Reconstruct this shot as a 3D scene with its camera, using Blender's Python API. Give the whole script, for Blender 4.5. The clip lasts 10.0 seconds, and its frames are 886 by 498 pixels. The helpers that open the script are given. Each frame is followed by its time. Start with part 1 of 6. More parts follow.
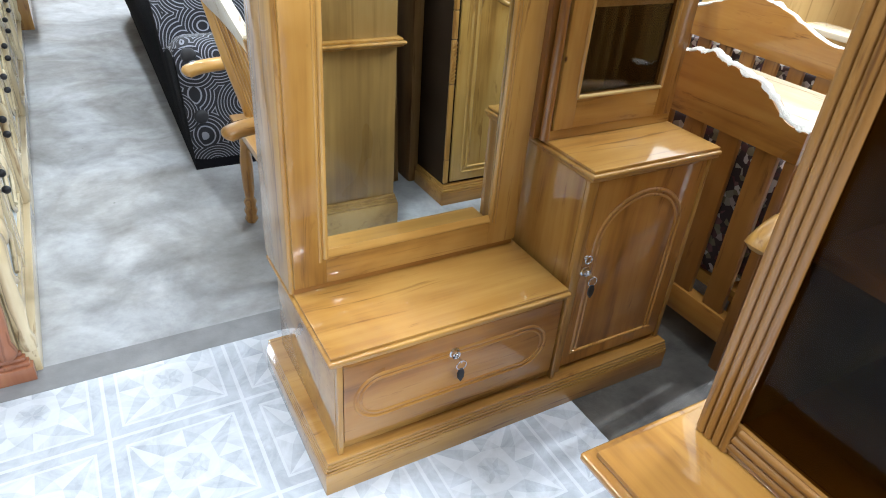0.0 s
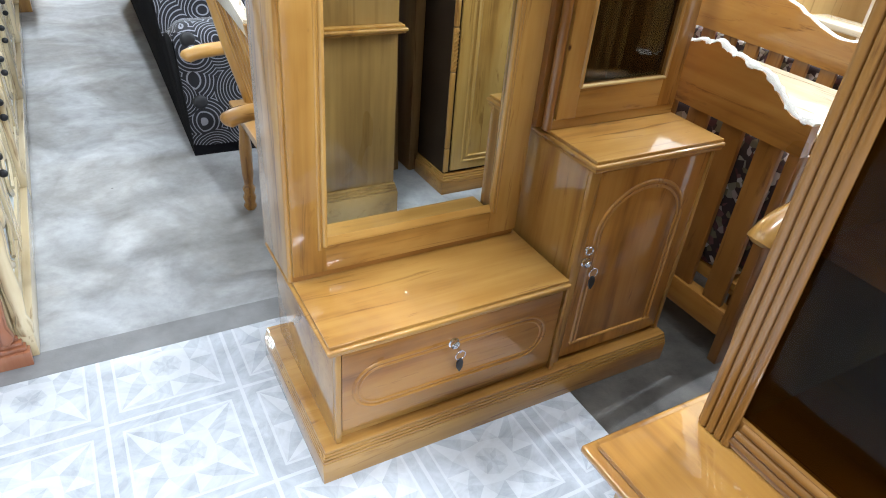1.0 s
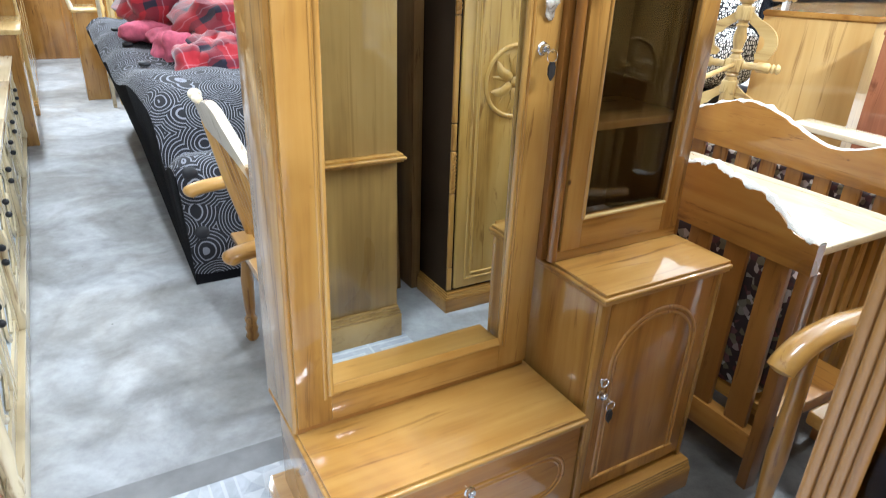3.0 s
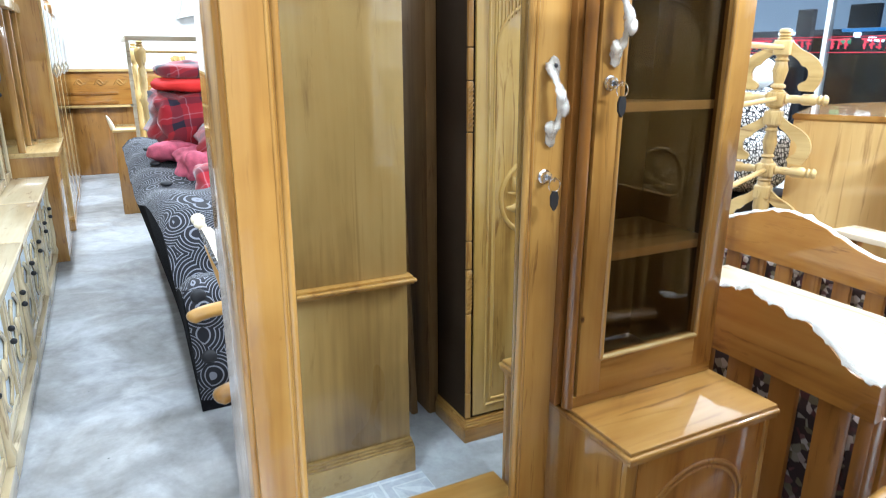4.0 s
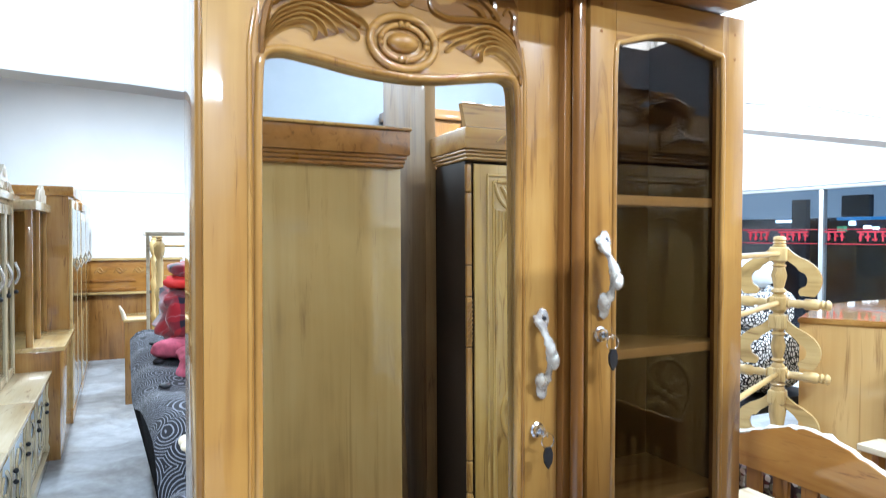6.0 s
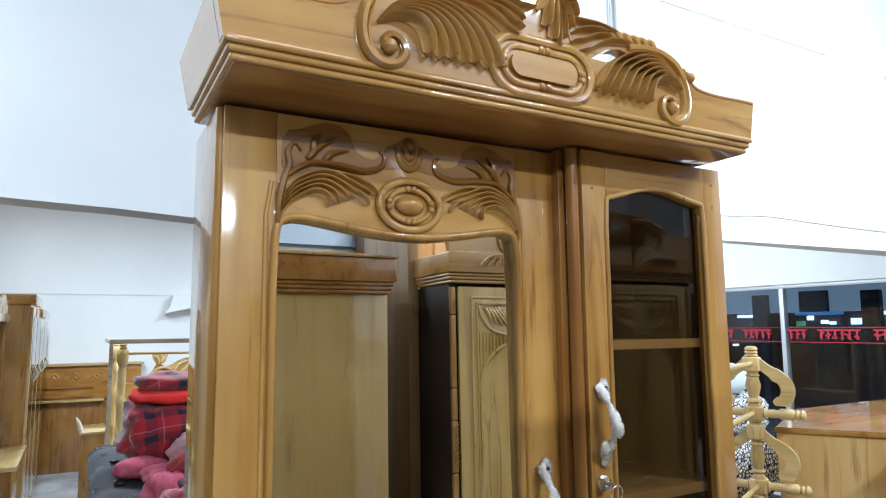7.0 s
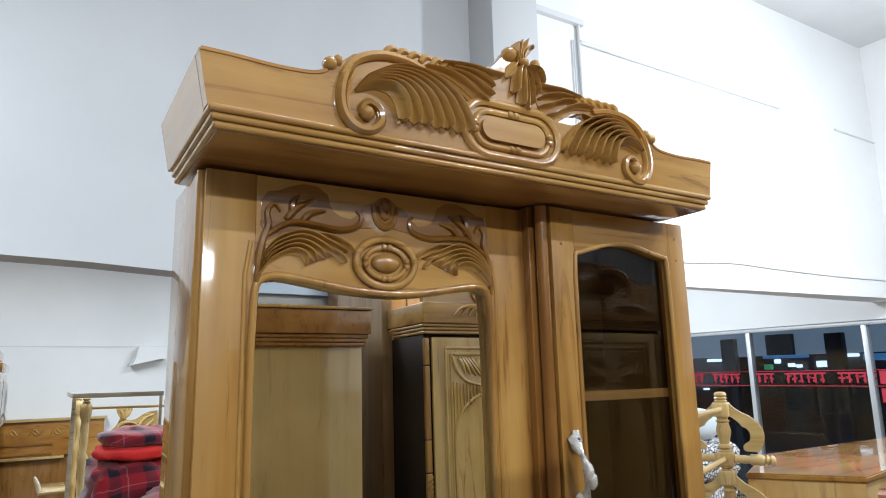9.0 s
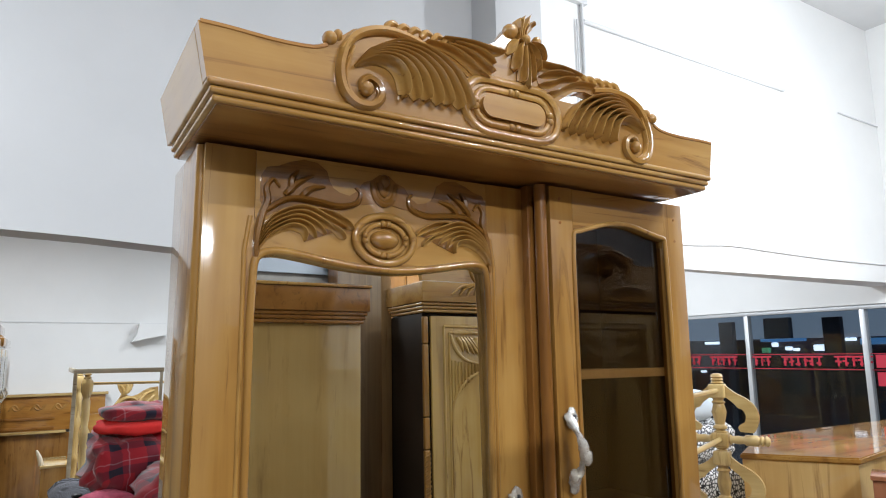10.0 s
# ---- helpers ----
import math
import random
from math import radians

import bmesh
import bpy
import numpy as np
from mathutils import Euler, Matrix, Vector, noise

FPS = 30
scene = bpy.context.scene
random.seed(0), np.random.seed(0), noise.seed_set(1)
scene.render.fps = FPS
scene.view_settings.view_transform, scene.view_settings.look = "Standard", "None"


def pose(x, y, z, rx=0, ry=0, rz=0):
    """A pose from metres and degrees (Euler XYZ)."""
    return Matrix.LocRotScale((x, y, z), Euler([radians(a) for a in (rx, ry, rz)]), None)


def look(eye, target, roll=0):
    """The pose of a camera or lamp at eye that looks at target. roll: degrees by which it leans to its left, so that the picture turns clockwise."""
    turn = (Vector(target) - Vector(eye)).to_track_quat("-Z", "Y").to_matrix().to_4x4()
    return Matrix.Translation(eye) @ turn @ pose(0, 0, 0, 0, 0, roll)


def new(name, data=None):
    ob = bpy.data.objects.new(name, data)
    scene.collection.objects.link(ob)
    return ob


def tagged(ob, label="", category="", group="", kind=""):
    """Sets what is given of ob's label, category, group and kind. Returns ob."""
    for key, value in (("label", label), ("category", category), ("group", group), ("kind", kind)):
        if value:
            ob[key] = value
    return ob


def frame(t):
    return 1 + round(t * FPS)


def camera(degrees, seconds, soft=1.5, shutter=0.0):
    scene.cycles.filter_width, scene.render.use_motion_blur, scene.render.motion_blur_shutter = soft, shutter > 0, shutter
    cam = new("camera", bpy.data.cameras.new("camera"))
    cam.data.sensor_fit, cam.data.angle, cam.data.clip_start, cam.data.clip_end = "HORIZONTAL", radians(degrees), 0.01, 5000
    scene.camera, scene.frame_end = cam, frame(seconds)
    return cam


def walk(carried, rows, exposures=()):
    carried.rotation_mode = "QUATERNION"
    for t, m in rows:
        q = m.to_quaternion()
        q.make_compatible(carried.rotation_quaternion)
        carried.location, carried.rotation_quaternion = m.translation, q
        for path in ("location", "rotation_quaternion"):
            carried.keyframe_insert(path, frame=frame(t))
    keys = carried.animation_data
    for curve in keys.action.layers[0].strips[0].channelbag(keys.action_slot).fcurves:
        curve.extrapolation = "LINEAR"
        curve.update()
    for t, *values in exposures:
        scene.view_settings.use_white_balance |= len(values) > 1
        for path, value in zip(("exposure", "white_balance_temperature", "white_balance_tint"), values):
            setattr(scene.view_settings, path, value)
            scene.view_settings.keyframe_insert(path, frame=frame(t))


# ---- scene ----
cam = camera(68.3, 10.0, soft=1.0, shutter=0.35)
PATH = [
    (0, (-0.293, -0.885, 1.23), (0.585, 0.563, 0.167), 4.7),
    (0.5, (-0.293, -0.879, 1.229), (0.571, 0.568, 0.152), 4.9),
    (1, (-0.292, -0.876, 1.224), (0.584, 0.554, 0.134), 5.5),
    (1.5, (-0.291, -0.87, 1.231), (0.592, 0.6, 0.201), 4.8),
    (2, (-0.293, -0.861, 1.252), (0.611, 0.656, 0.312), 4.3),
    (3.3, (-0.245, -0.783, 1.295), (0.69, 0.815, 0.54), 1.4),
    (3.5, (-0.213, -0.767, 1.294), (0.715, 0.87, 0.615), 0.3),
    (4, (-0.124, -0.702, 1.322), (0.746, 1.008, 0.758), 0.3),
    (4.5, (-0.066, -0.673, 1.34), (0.776, 1.078, 0.866), 0.6),
    (5, (-0.044, -0.667, 1.368), (0.825, 1.111, 1.074), 1.1),
    (5.2, (-0.047, -0.671, 1.381), (0.836, 1.107, 1.138), 0.9),
    (6.3, (-0.081, -0.677, 1.476), (0.794, 1.121, 1.535), -0.3),
    (6.5, (-0.095, -0.673, 1.498), (0.85, 1.084, 1.636), -0.1),
    (7, (-0.136, -0.675, 1.543), (0.826, 1.063, 1.78), -0.5),
    (7.5, (-0.147, -0.684, 1.552), (0.877, 1.007, 1.854), -1.5),
    (8, (-0.151, -0.693, 1.557), (0.86, 0.993, 1.922), -1.5),
    (8.5, (-0.152, -0.696, 1.555), (0.873, 0.983, 1.916), -1.9),
    (9, (-0.156, -0.701, 1.555), (0.871, 0.974, 1.93), -1.3),
    (9.5, (-0.153, -0.705, 1.552), (0.858, 0.985, 1.904), -1.5),
    (10, (-0.155, -0.704, 1.549), (0.875, 0.98, 1.866), -0.7),
]
EXPOSURES = [(0.0, 0.40, 6260, 9), (2.0, 0.40, 6310, 10), (3.5, 0.54, 5950, 8), (5.2, 0.56, 5650, 7), (6.5, -0.16, 5550, 7), (7.0, -0.46, 5800, 7),
             (7.5, -0.42, 5900, 8), (8.0, -0.68, 6120, 9), (9.0, -0.72, 6250, 10), (10.0, -0.75, 6500, 12)]
walk(cam, [(t, look(eye, target, roll)) for t, eye, target, roll in PATH], EXPOSURES)

# ---- world and lights ----
world = bpy.data.worlds.new("night_world")
scene.world = world
world.use_nodes = True
wbg = world.node_tree.nodes["Background"]
wbg.inputs[0].default_value = (0.05, 0.08, 0.16, 1)
wbg.inputs[1].default_value = 0.25
scene.view_settings.exposure = 0.0


def tube_lamp(x, y, z, power, along="x", tilt=0, length=1.2):
    d = bpy.data.lights.new("tube_light", "AREA")
    d.shape, d.size, d.size_y, d.energy, d.color = "RECTANGLE", length, 0.10, power, (0.86, 0.94, 1.0)
    o = new("tube_light", d)
    o.matrix_world = pose(x, y, z, tilt, 0, 0 if along == "x" else 90)
    return o


LAMPS = [(0.5, 3.0, 4.0, 24, "x"), (-0.4, 5.6, 3.1, 125, "y"), (2.05, -2.3, 3.56, 205, "x"), (-0.40, -3.2, 3.05, 150, "x", 50), (-1.7, -1.5, 3.2, 12, "y"),
         (3.6, 3.6, 3.1, 150, "x"), (2.2, 5.6, 3.1, 110, "x"), (-1.5, 1.2, 3.1, 95, "y"), (0.80, -0.42, 3.95, 52, "x")]
for row in LAMPS:
    tube_lamp(*row)

BULBS = [(3.5, 0.2, 2.85, 270), (-1.15, -0.95, 2.95, 8)]
for bx_, by_, bz_, bp_ in BULBS:
    bd = bpy.data.lights.new("bulb_light", "POINT")
    bd.energy, bd.shadow_soft_size, bd.color = bp_, 0.045, (0.87, 0.945, 1.0)
    new("bulb_light", bd).location = (bx_, by_, bz_)


# ---- materials ----
def mat(name):
    m = bpy.data.materials.new(name)
    m.use_nodes = True
    nt = m.node_tree
    return m, nt, nt.nodes["Principled BSDF"]


def node(nt, kind, **kw):
    n = nt.nodes.new(kind)
    for k, v in kw.items():
        n.inputs[k.replace("_", " ")].default_value = v
    return n


def ramp(nt, fac, stops):
    r = nt.nodes.new("ShaderNodeValToRGB")
    el = r.color_ramp.elements
    while len(el) < len(stops):
        el.new(0.5)
    for e, (p, c) in zip(el, stops):
        e.position, e.color = p, (*c, 1)
    nt.links.new(fac, r.inputs[0])
    return r.outputs[0]


def wood(name, dark, mid, light, grain="z", rough=0.34, coat=1.0, scale=1.0, knots=True, flames=0.85):
    """Varnished wood: soft long figure, fine grain, cloudy tone, dark flames and a few small knots."""
    m, nt, b = mat(name)
    L = nt.links
    co = nt.nodes.new("ShaderNodeTexCoord")
    rnd = nt.nodes.new("ShaderNodeObjectInfo")
    off = nt.nodes.new("ShaderNodeVectorMath")
    off.operation = "MULTIPLY_ADD"
    L.new(rnd.outputs["Random"], off.inputs[0])
    off.inputs[1].default_value = (13, 7, 5)
    L.new(co.outputs["Object"], off.inputs[2])

    def mapped(across, along):
        mp = nt.nodes.new("ShaderNodeMapping")
        st = {"z": (across, across, along), "x": (along, across, across), "y": (across, along, across)}[grain]
        mp.inputs["Scale"].default_value = [v * scale for v in st]
        L.new(off.outputs[0], mp.inputs[0])
        return mp.outputs[0]

    def noisy(vec, **kw):
        n = node(nt, "ShaderNodeTexNoise", **kw)
        L.new(vec, n.inputs["Vector"])
        return n.outputs[0]

    def times(a, c, fac):
        mx = nt.nodes.new("ShaderNodeMixRGB")
        mx.blend_type = "MULTIPLY"
        mx.inputs[0].default_value = fac
        L.new(a, mx.inputs[1])
        L.new(c, mx.inputs[2])
        return mx.outputs[0]

    long = mapped(5.5, 0.5)
    figure = noisy(long, Scale=1.5, Detail=3.0, Roughness=0.5, Distortion=1.1)
    grainy = noisy(mapped(5.5, 0.28), Scale=16.0, Detail=3.0, Roughness=0.55)
    cloud = noisy(mapped(1.6, 0.8), Scale=2.6, Detail=4.0, Roughness=0.55, Distortion=0.6)
    mix = nt.nodes.new("ShaderNodeMath")
    mix.operation = "MULTIPLY_ADD"
    L.new(grainy, mix.inputs[0])
    mix.inputs[1].default_value = 0.12
    sub = nt.nodes.new("ShaderNodeMath")
    sub.operation = "MULTIPLY_ADD"
    L.new(figure, sub.inputs[0])
    sub.inputs[1].default_value = 0.46
    half = nt.nodes.new("ShaderNodeMath")
    half.operation = "MULTIPLY"
    L.new(cloud, half.inputs[0])
    half.inputs[1].default_value = 0.42
    L.new(half.outputs[0], sub.inputs[2])
    L.new(sub.outputs[0], mix.inputs[2])
    col = ramp(nt, mix.outputs[0], [(0.33, dark), (0.46, mid), (0.62, light)])
    flame = noisy(long, Scale=3.4, Detail=5.0, Roughness=0.62, Distortion=2.6)
    col = times(col, ramp(nt, flame, [(0.30, (0.45, 0.36, 0.30)), (0.42, (1, 1, 1))]), flames)
    if knots:
        for size, k0, k1 in ((6.2, 0.012, 0.034), (3.3, 0.006, 0.020)):
            vo = node(nt, "ShaderNodeTexVoronoi", Scale=size)
            mk = nt.nodes.new("ShaderNodeMapping")
            mk.inputs["Scale"].default_value = {"z": (1, 1, 0.6), "x": (0.6, 1, 1), "y": (1, 0.6, 1)}[grain]
            mk.inputs["Location"].default_value = (size, 0.3 * size, 0.7)
            L.new(off.outputs[0], mk.inputs[0])
            L.new(mk.outputs[0], vo.inputs["Vector"])
            k = ramp(nt, vo.outputs["Distance"], [(k0, (1, 1, 1)), (k1, (0, 0, 0))])
            mx = nt.nodes.new("ShaderNodeMixRGB")
            mx.inputs[2].default_value = (dark[0] * 0.4, dark[1] * 0.34, dark[2] * 0.34, 1)
            L.new(k, mx.inputs[0])
            L.new(col, mx.inputs[1])
            col = mx.outputs[0]
    L.new(col, b.inputs["Base Color"])
    rr = ramp(nt, cloud, [(0.3, (rough * 0.8,) * 3), (0.7, (rough * 1.25,) * 3)])
    L.new(rr, b.inputs["Roughness"])
    b.inputs["Specular IOR Level"].default_value = 0.22
    b.inputs["Coat Weight"].default_value = coat
    b.inputs["Coat IOR"].default_value = 1.52
    smear = noisy(mapped(9.0, 6.0), Scale=1.3, Detail=3.0)
    L.new(ramp(nt, smear, [(0.40, (0.015,) * 3), (0.75, (0.11,) * 3)]), b.inputs["Coat Roughness"])
    bp = nt.nodes.new("ShaderNodeBump")
    bp.inputs["Strength"].default_value = 0.07
    bp.inputs["Distance"].default_value = 0.003
    L.new(mix.outputs[0], bp.inputs["Height"])
    L.new(bp.outputs[0], b.inputs["Normal"])
    wavy = nt.nodes.new("ShaderNodeBump")
    wavy.inputs["Strength"].default_value = 0.10
    wavy.inputs["Distance"].default_value = 0.004
    L.new(smear, wavy.inputs["Height"])
    L.new(wavy.outputs[0], b.inputs["Coat Normal"])
    return m


def paint(name, c, rough=0.7, vary=0.06, scale=3.0, bump=0.02, metal=0.0):
    m, nt, b = mat(name)
    L = nt.links
    co = nt.nodes.new("ShaderNodeTexCoord")
    n = node(nt, "ShaderNodeTexNoise", Scale=scale, Detail=6.0, Roughness=0.6)
    L.new(co.outputs["Object"], n.inputs["Vector"])
    col = ramp(nt, n.outputs[0], [(0.3, [v * (1 - vary) for v in c]), (0.7, [min(1, v * (1 + vary)) for v in c])])
    L.new(col, b.inputs["Base Color"])
    b.inputs["Roughness"].default_value = rough
    b.inputs["Metallic"].default_value = metal
    n2 = node(nt, "ShaderNodeTexNoise", Scale=scale * 30, Detail=3.0)
    L.new(co.outputs["Object"], n2.inputs["Vector"])
    bp = nt.nodes.new("ShaderNodeBump")
    bp.inputs["Strength"].default_value = bump * 5
    bp.inputs["Distance"].default_value = 0.002
    L.new(n2.outputs[0], bp.inputs["Height"])
    L.new(bp.outputs[0], b.inputs["Normal"])
    return m


HONEY = ((0.150, 0.057, 0.010), (0.335, 0.164, 0.036), (0.455, 0.256, 0.069))
AMBER = ((0.16, 0.058, 0.010), (0.335, 0.145, 0.028), (0.43, 0.213, 0.050))
PALE = ((0.26, 0.155, 0.050), (0.49, 0.33, 0.125), (0.64, 0.47, 0.21))
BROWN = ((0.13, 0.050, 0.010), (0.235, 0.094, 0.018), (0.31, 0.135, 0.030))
w_z, w_x, w_y = (wood("varnished_honey_wood_" + a, *HONEY, grain=a) for a in "zxy")
a_z, a_x = (wood("amber_panel_wood_" + a, *AMBER, grain=a) for a in "zx")
p_z, p_x, p_y = (wood("pale_wood_" + a, *PALE, grain=a) for a in "zxy")
TAN = ((0.165, 0.092, 0.027), (0.335, 0.205, 0.068), (0.43, 0.285, 0.11))
GOLD = ((0.23, 0.118, 0.026), (0.45, 0.265, 0.068), (0.57, 0.37, 0.12))
t_z, t_y = (wood("tan_panel_wood_" + a, *TAN, grain=a, scale=0.55, flames=0.4) for a in "zy")
g_z = wood("golden_door_wood", *GOLD, grain="z")
LIGHT = ((0.36, 0.265, 0.13), (0.57, 0.455, 0.27), (0.69, 0.59, 0.40))
l_z, l_y = (wood("light_showcase_wood_" + a, *LIGHT, grain=a) for a in "zy")
DEEP = ((0.105, 0.042, 0.009), (0.205, 0.090, 0.019), (0.275, 0.130, 0.031))
d_z, d_y = (wood("deep_amber_wood_" + a, *DEEP, grain=a) for a in "zy")
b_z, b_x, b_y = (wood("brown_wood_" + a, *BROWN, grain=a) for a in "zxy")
ply = wood("figured_plywood", (0.22, 0.10, 0.024), (0.50, 0.30, 0.098), (0.64, 0.43, 0.175), grain="z", scale=0.36)
# dark tone that paints in the shade behind the glass door
dark_in = paint("shaded_interior_wood", (0.027, 0.015, 0.009), 0.6, 0.25, 3.0, 0.003)
# near-black tone that puts the shade on the carved wardrobe's body into colour
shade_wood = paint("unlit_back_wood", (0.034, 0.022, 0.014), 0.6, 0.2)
chrome = paint("chrome", (0.75, 0.75, 0.76), 0.16, 0.05, 20, 0.01, 1.0)
silver = paint("wrapped_silver_handle", (0.74, 0.70, 0.62), 0.18, 0.22, 60, 0.14, 0.7)
cloth_black = paint("black_cloth", (0.008, 0.008, 0.010), 0.95, 0.2, 30, 0.05)
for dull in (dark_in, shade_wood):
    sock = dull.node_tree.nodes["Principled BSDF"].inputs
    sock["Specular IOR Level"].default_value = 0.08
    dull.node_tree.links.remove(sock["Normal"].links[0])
cloth_black.node_tree.nodes["Principled BSDF"].inputs["Specular IOR Level"].default_value = 0.1
black = paint("black_plastic", (0.012, 0.012, 0.015), 0.55, 0.1)
white = paint("white_wall_paint", (0.80, 0.80, 0.79), 0.75, 0.035, 1.2, 0.03)
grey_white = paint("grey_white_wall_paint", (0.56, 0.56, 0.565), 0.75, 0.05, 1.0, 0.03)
ceil_m = paint("ceiling_paint", (0.60, 0.60, 0.60), 0.8, 0.03)
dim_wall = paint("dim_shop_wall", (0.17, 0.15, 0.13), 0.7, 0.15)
alu = paint("window_aluminium", (0.62, 0.64, 0.66), 0.35, 0.05, 5, 0.02, 0.6)
red = paint("red_lettering_film", (0.45, 0.02, 0.045), 0.5, 0.05)
night = paint("night_backdrop", (0.022, 0.034, 0.06), 0.8, 0.4)
pipe_m = paint("grey_conduit", (0.66, 0.665, 0.67), 0.5, 0.05)


def glass_mat(name, color, rough=0.01, base=0.045):
    m, nt, b = mat(name)
    out = nt.nodes["Material Output"]
    tr = nt.nodes.new("ShaderNodeBsdfTransparent")
    tr.inputs[0].default_value = (*color, 1)
    gl = nt.nodes.new("ShaderNodeBsdfGlossy")
    gl.inputs["Roughness"].default_value = rough
    fr = nt.nodes.new("ShaderNodeLayerWeight")
    fr.inputs[0].default_value = 0.5
    pw = nt.nodes.new("ShaderNodeMath")
    pw.operation = "POWER"
    nt.links.new(fr.outputs["Facing"], pw.inputs[0])
    pw.inputs[1].default_value = 5.0
    ad = nt.nodes.new("ShaderNodeMath")
    ad.operation = "MULTIPLY_ADD"
    nt.links.new(pw.outputs[0], ad.inputs[0])
    ad.inputs[1].default_value = 0.95
    ad.inputs[2].default_value = base
    mx = nt.nodes.new("ShaderNodeMixShader")
    nt.links.new(ad.outputs[0], mx.inputs[0])
    nt.links.new(tr.outputs[0], mx.inputs[1])
    nt.links.new(gl.outputs[0], mx.inputs[2])
    nt.links.new(mx.outputs[0], out.inputs[0])
    return m


tinted = glass_mat("tinted_brown_glass", (0.74, 0.68, 0.62), base=0.06)
smoked = glass_mat("smoked_dark_glass", (0.52, 0.43, 0.25), base=0.010)
clear = glass_mat("clear_glass", (0.86, 0.90, 0.92))
mirror_m, _nt, _b = mat("mirror_silver")
_b.inputs["Base Color"].default_value = (0.82, 0.855, 0.845, 1)
_b.inputs["Metallic"].default_value = 1.0
_b.inputs["Roughness"].default_value = 0.0


def concrete_mat():
    """Worn cement: pale bluish ground, warm brown stains with soft rims, fine pits and scuffs."""
    m, nt, b = mat("polished_concrete")
    L = nt.links
    co = nt.nodes.new("ShaderNodeTexCoord")

    def noisy(**kw):
        n = node(nt, "ShaderNodeTexNoise", **kw)
        L.new(co.outputs["Object"], n.inputs["Vector"])
        return n.outputs[0]

    def mixed(kind, fac, a, c):
        mx = nt.nodes.new("ShaderNodeMixRGB")
        mx.blend_type = kind
        for k, v in enumerate((fac, a, c)):
            if isinstance(v, (int, float)):
                mx.inputs[k].default_value = v
            elif isinstance(v, tuple):
                mx.inputs[k].default_value = (*v, 1)
            else:
                L.new(v, mx.inputs[k])
        return mx.outputs[0]

    big = noisy(Scale=1.25, Detail=5.0, Roughness=0.58, Distortion=0.5)
    mid = noisy(Scale=3.4, Detail=7.0, Roughness=0.62, Distortion=0.9)
    fine = noisy(Scale=24.0, Detail=8.0, Roughness=0.72)
    col = ramp(nt, mid, [(0.30, (0.275, 0.278, 0.284)), (0.52, (0.365, 0.374, 0.390)), (0.70, (0.455, 0.470, 0.492))])
    stain = ramp(nt, big, [(0.44, (0, 0, 0)), (0.56, (0.75, 0.75, 0.75)), (0.64, (0.45, 0.45, 0.45))])
    col = mixed("MIX", stain, col, mixed("MULTIPLY", 1.0, col, (0.60, 0.555, 0.49)))
    col = mixed("MULTIPLY", 0.55, col, ramp(nt, fine, [(0.30, (0.66, 0.65, 0.64)), (0.60, (1, 1, 1))]))
    vo = node(nt, "ShaderNodeTexVoronoi", Scale=6.0)
    L.new(co.outputs["Object"], vo.inputs["Vector"])
    col = mixed("MIX", ramp(nt, vo.outputs["Distance"], [(0.012, (1, 1, 1)), (0.03, (0, 0, 0))]), col, (0.06, 0.055, 0.05))
    L.new(col, b.inputs["Base Color"])
    L.new(ramp(nt, mid, [(0.35, (0.62,) * 3), (0.65, (0.40,) * 3)]), b.inputs["Roughness"])
    bp = nt.nodes.new("ShaderNodeBump")
    bp.inputs["Strength"].default_value = 0.14
    bp.inputs["Distance"].default_value = 0.004
    L.new(fine, bp.inputs["Height"])
    L.new(bp.outputs[0], b.inputs["Normal"])
    return m


concrete = concrete_mat()


# ---- mesh helpers ----
def bm_box(bm, x0, x1, y0, y1, z0, z1, bev=0.0, seg=2):
    r = bmesh.ops.create_cube(bm, size=1)
    vs = r["verts"]
    for v in vs:
        v.co = Vector((x0 + (v.co.x + 0.5) * (x1 - x0), y0 + (v.co.y + 0.5) * (y1 - y0), z0 + (v.co.z + 0.5) * (z1 - z0)))
    if bev:
        es = list({e for v in vs for e in v.link_edges})
        bmesh.ops.bevel(bm, geom=es, offset=bev, segments=seg, affect="EDGES", profile=0.6)
    return vs


def box(x0, x1, y0, y1, z0, z1, bev=0.004, seg=2):
    bm = bmesh.new()
    bm_box(bm, x0, x1, y0, y1, z0, z1, bev, seg)
    return bm


def bm_lathe(bm, prof, seg=16, m=None):
    """Solid of revolution round z: prof holds (radius, height)."""
    rings = []
    for r, h in prof:
        ring = []
        for i in range(seg):
            a = 2 * math.pi * i / seg
            p = Vector((r * math.cos(a), r * math.sin(a), h))
            ring.append(bm.verts.new(m @ p if m else p))
        rings.append(ring)
    for a, b in zip(rings, rings[1:]):
        for i in range(seg):
            bm.faces.new((a[i], a[(i + 1) % seg], b[(i + 1) % seg], b[i]))
    bm.faces.new(list(reversed(rings[0])))
    bm.faces.new(rings[-1])
    return bm


def bm_prism(bm, pts, lo, hi, axis="y"):
    """Extrudes the outline pts (a, b) from lo to hi along an axis."""
    def at(a, b, t):
        return {"y": (a, t, b), "x": (t, a, b), "z": (a, b, t)}[axis]
    A = [bm.verts.new(at(a, b, lo)) for a, b in pts]
    B = [bm.verts.new(at(a, b, hi)) for a, b in pts]
    n = len(pts)
    bm.faces.new(A)
    bm.faces.new(list(reversed(B)))
    for i in range(n):
        bm.faces.new((A[i], B[i], B[(i + 1) % n], A[(i + 1) % n]))
    return bm


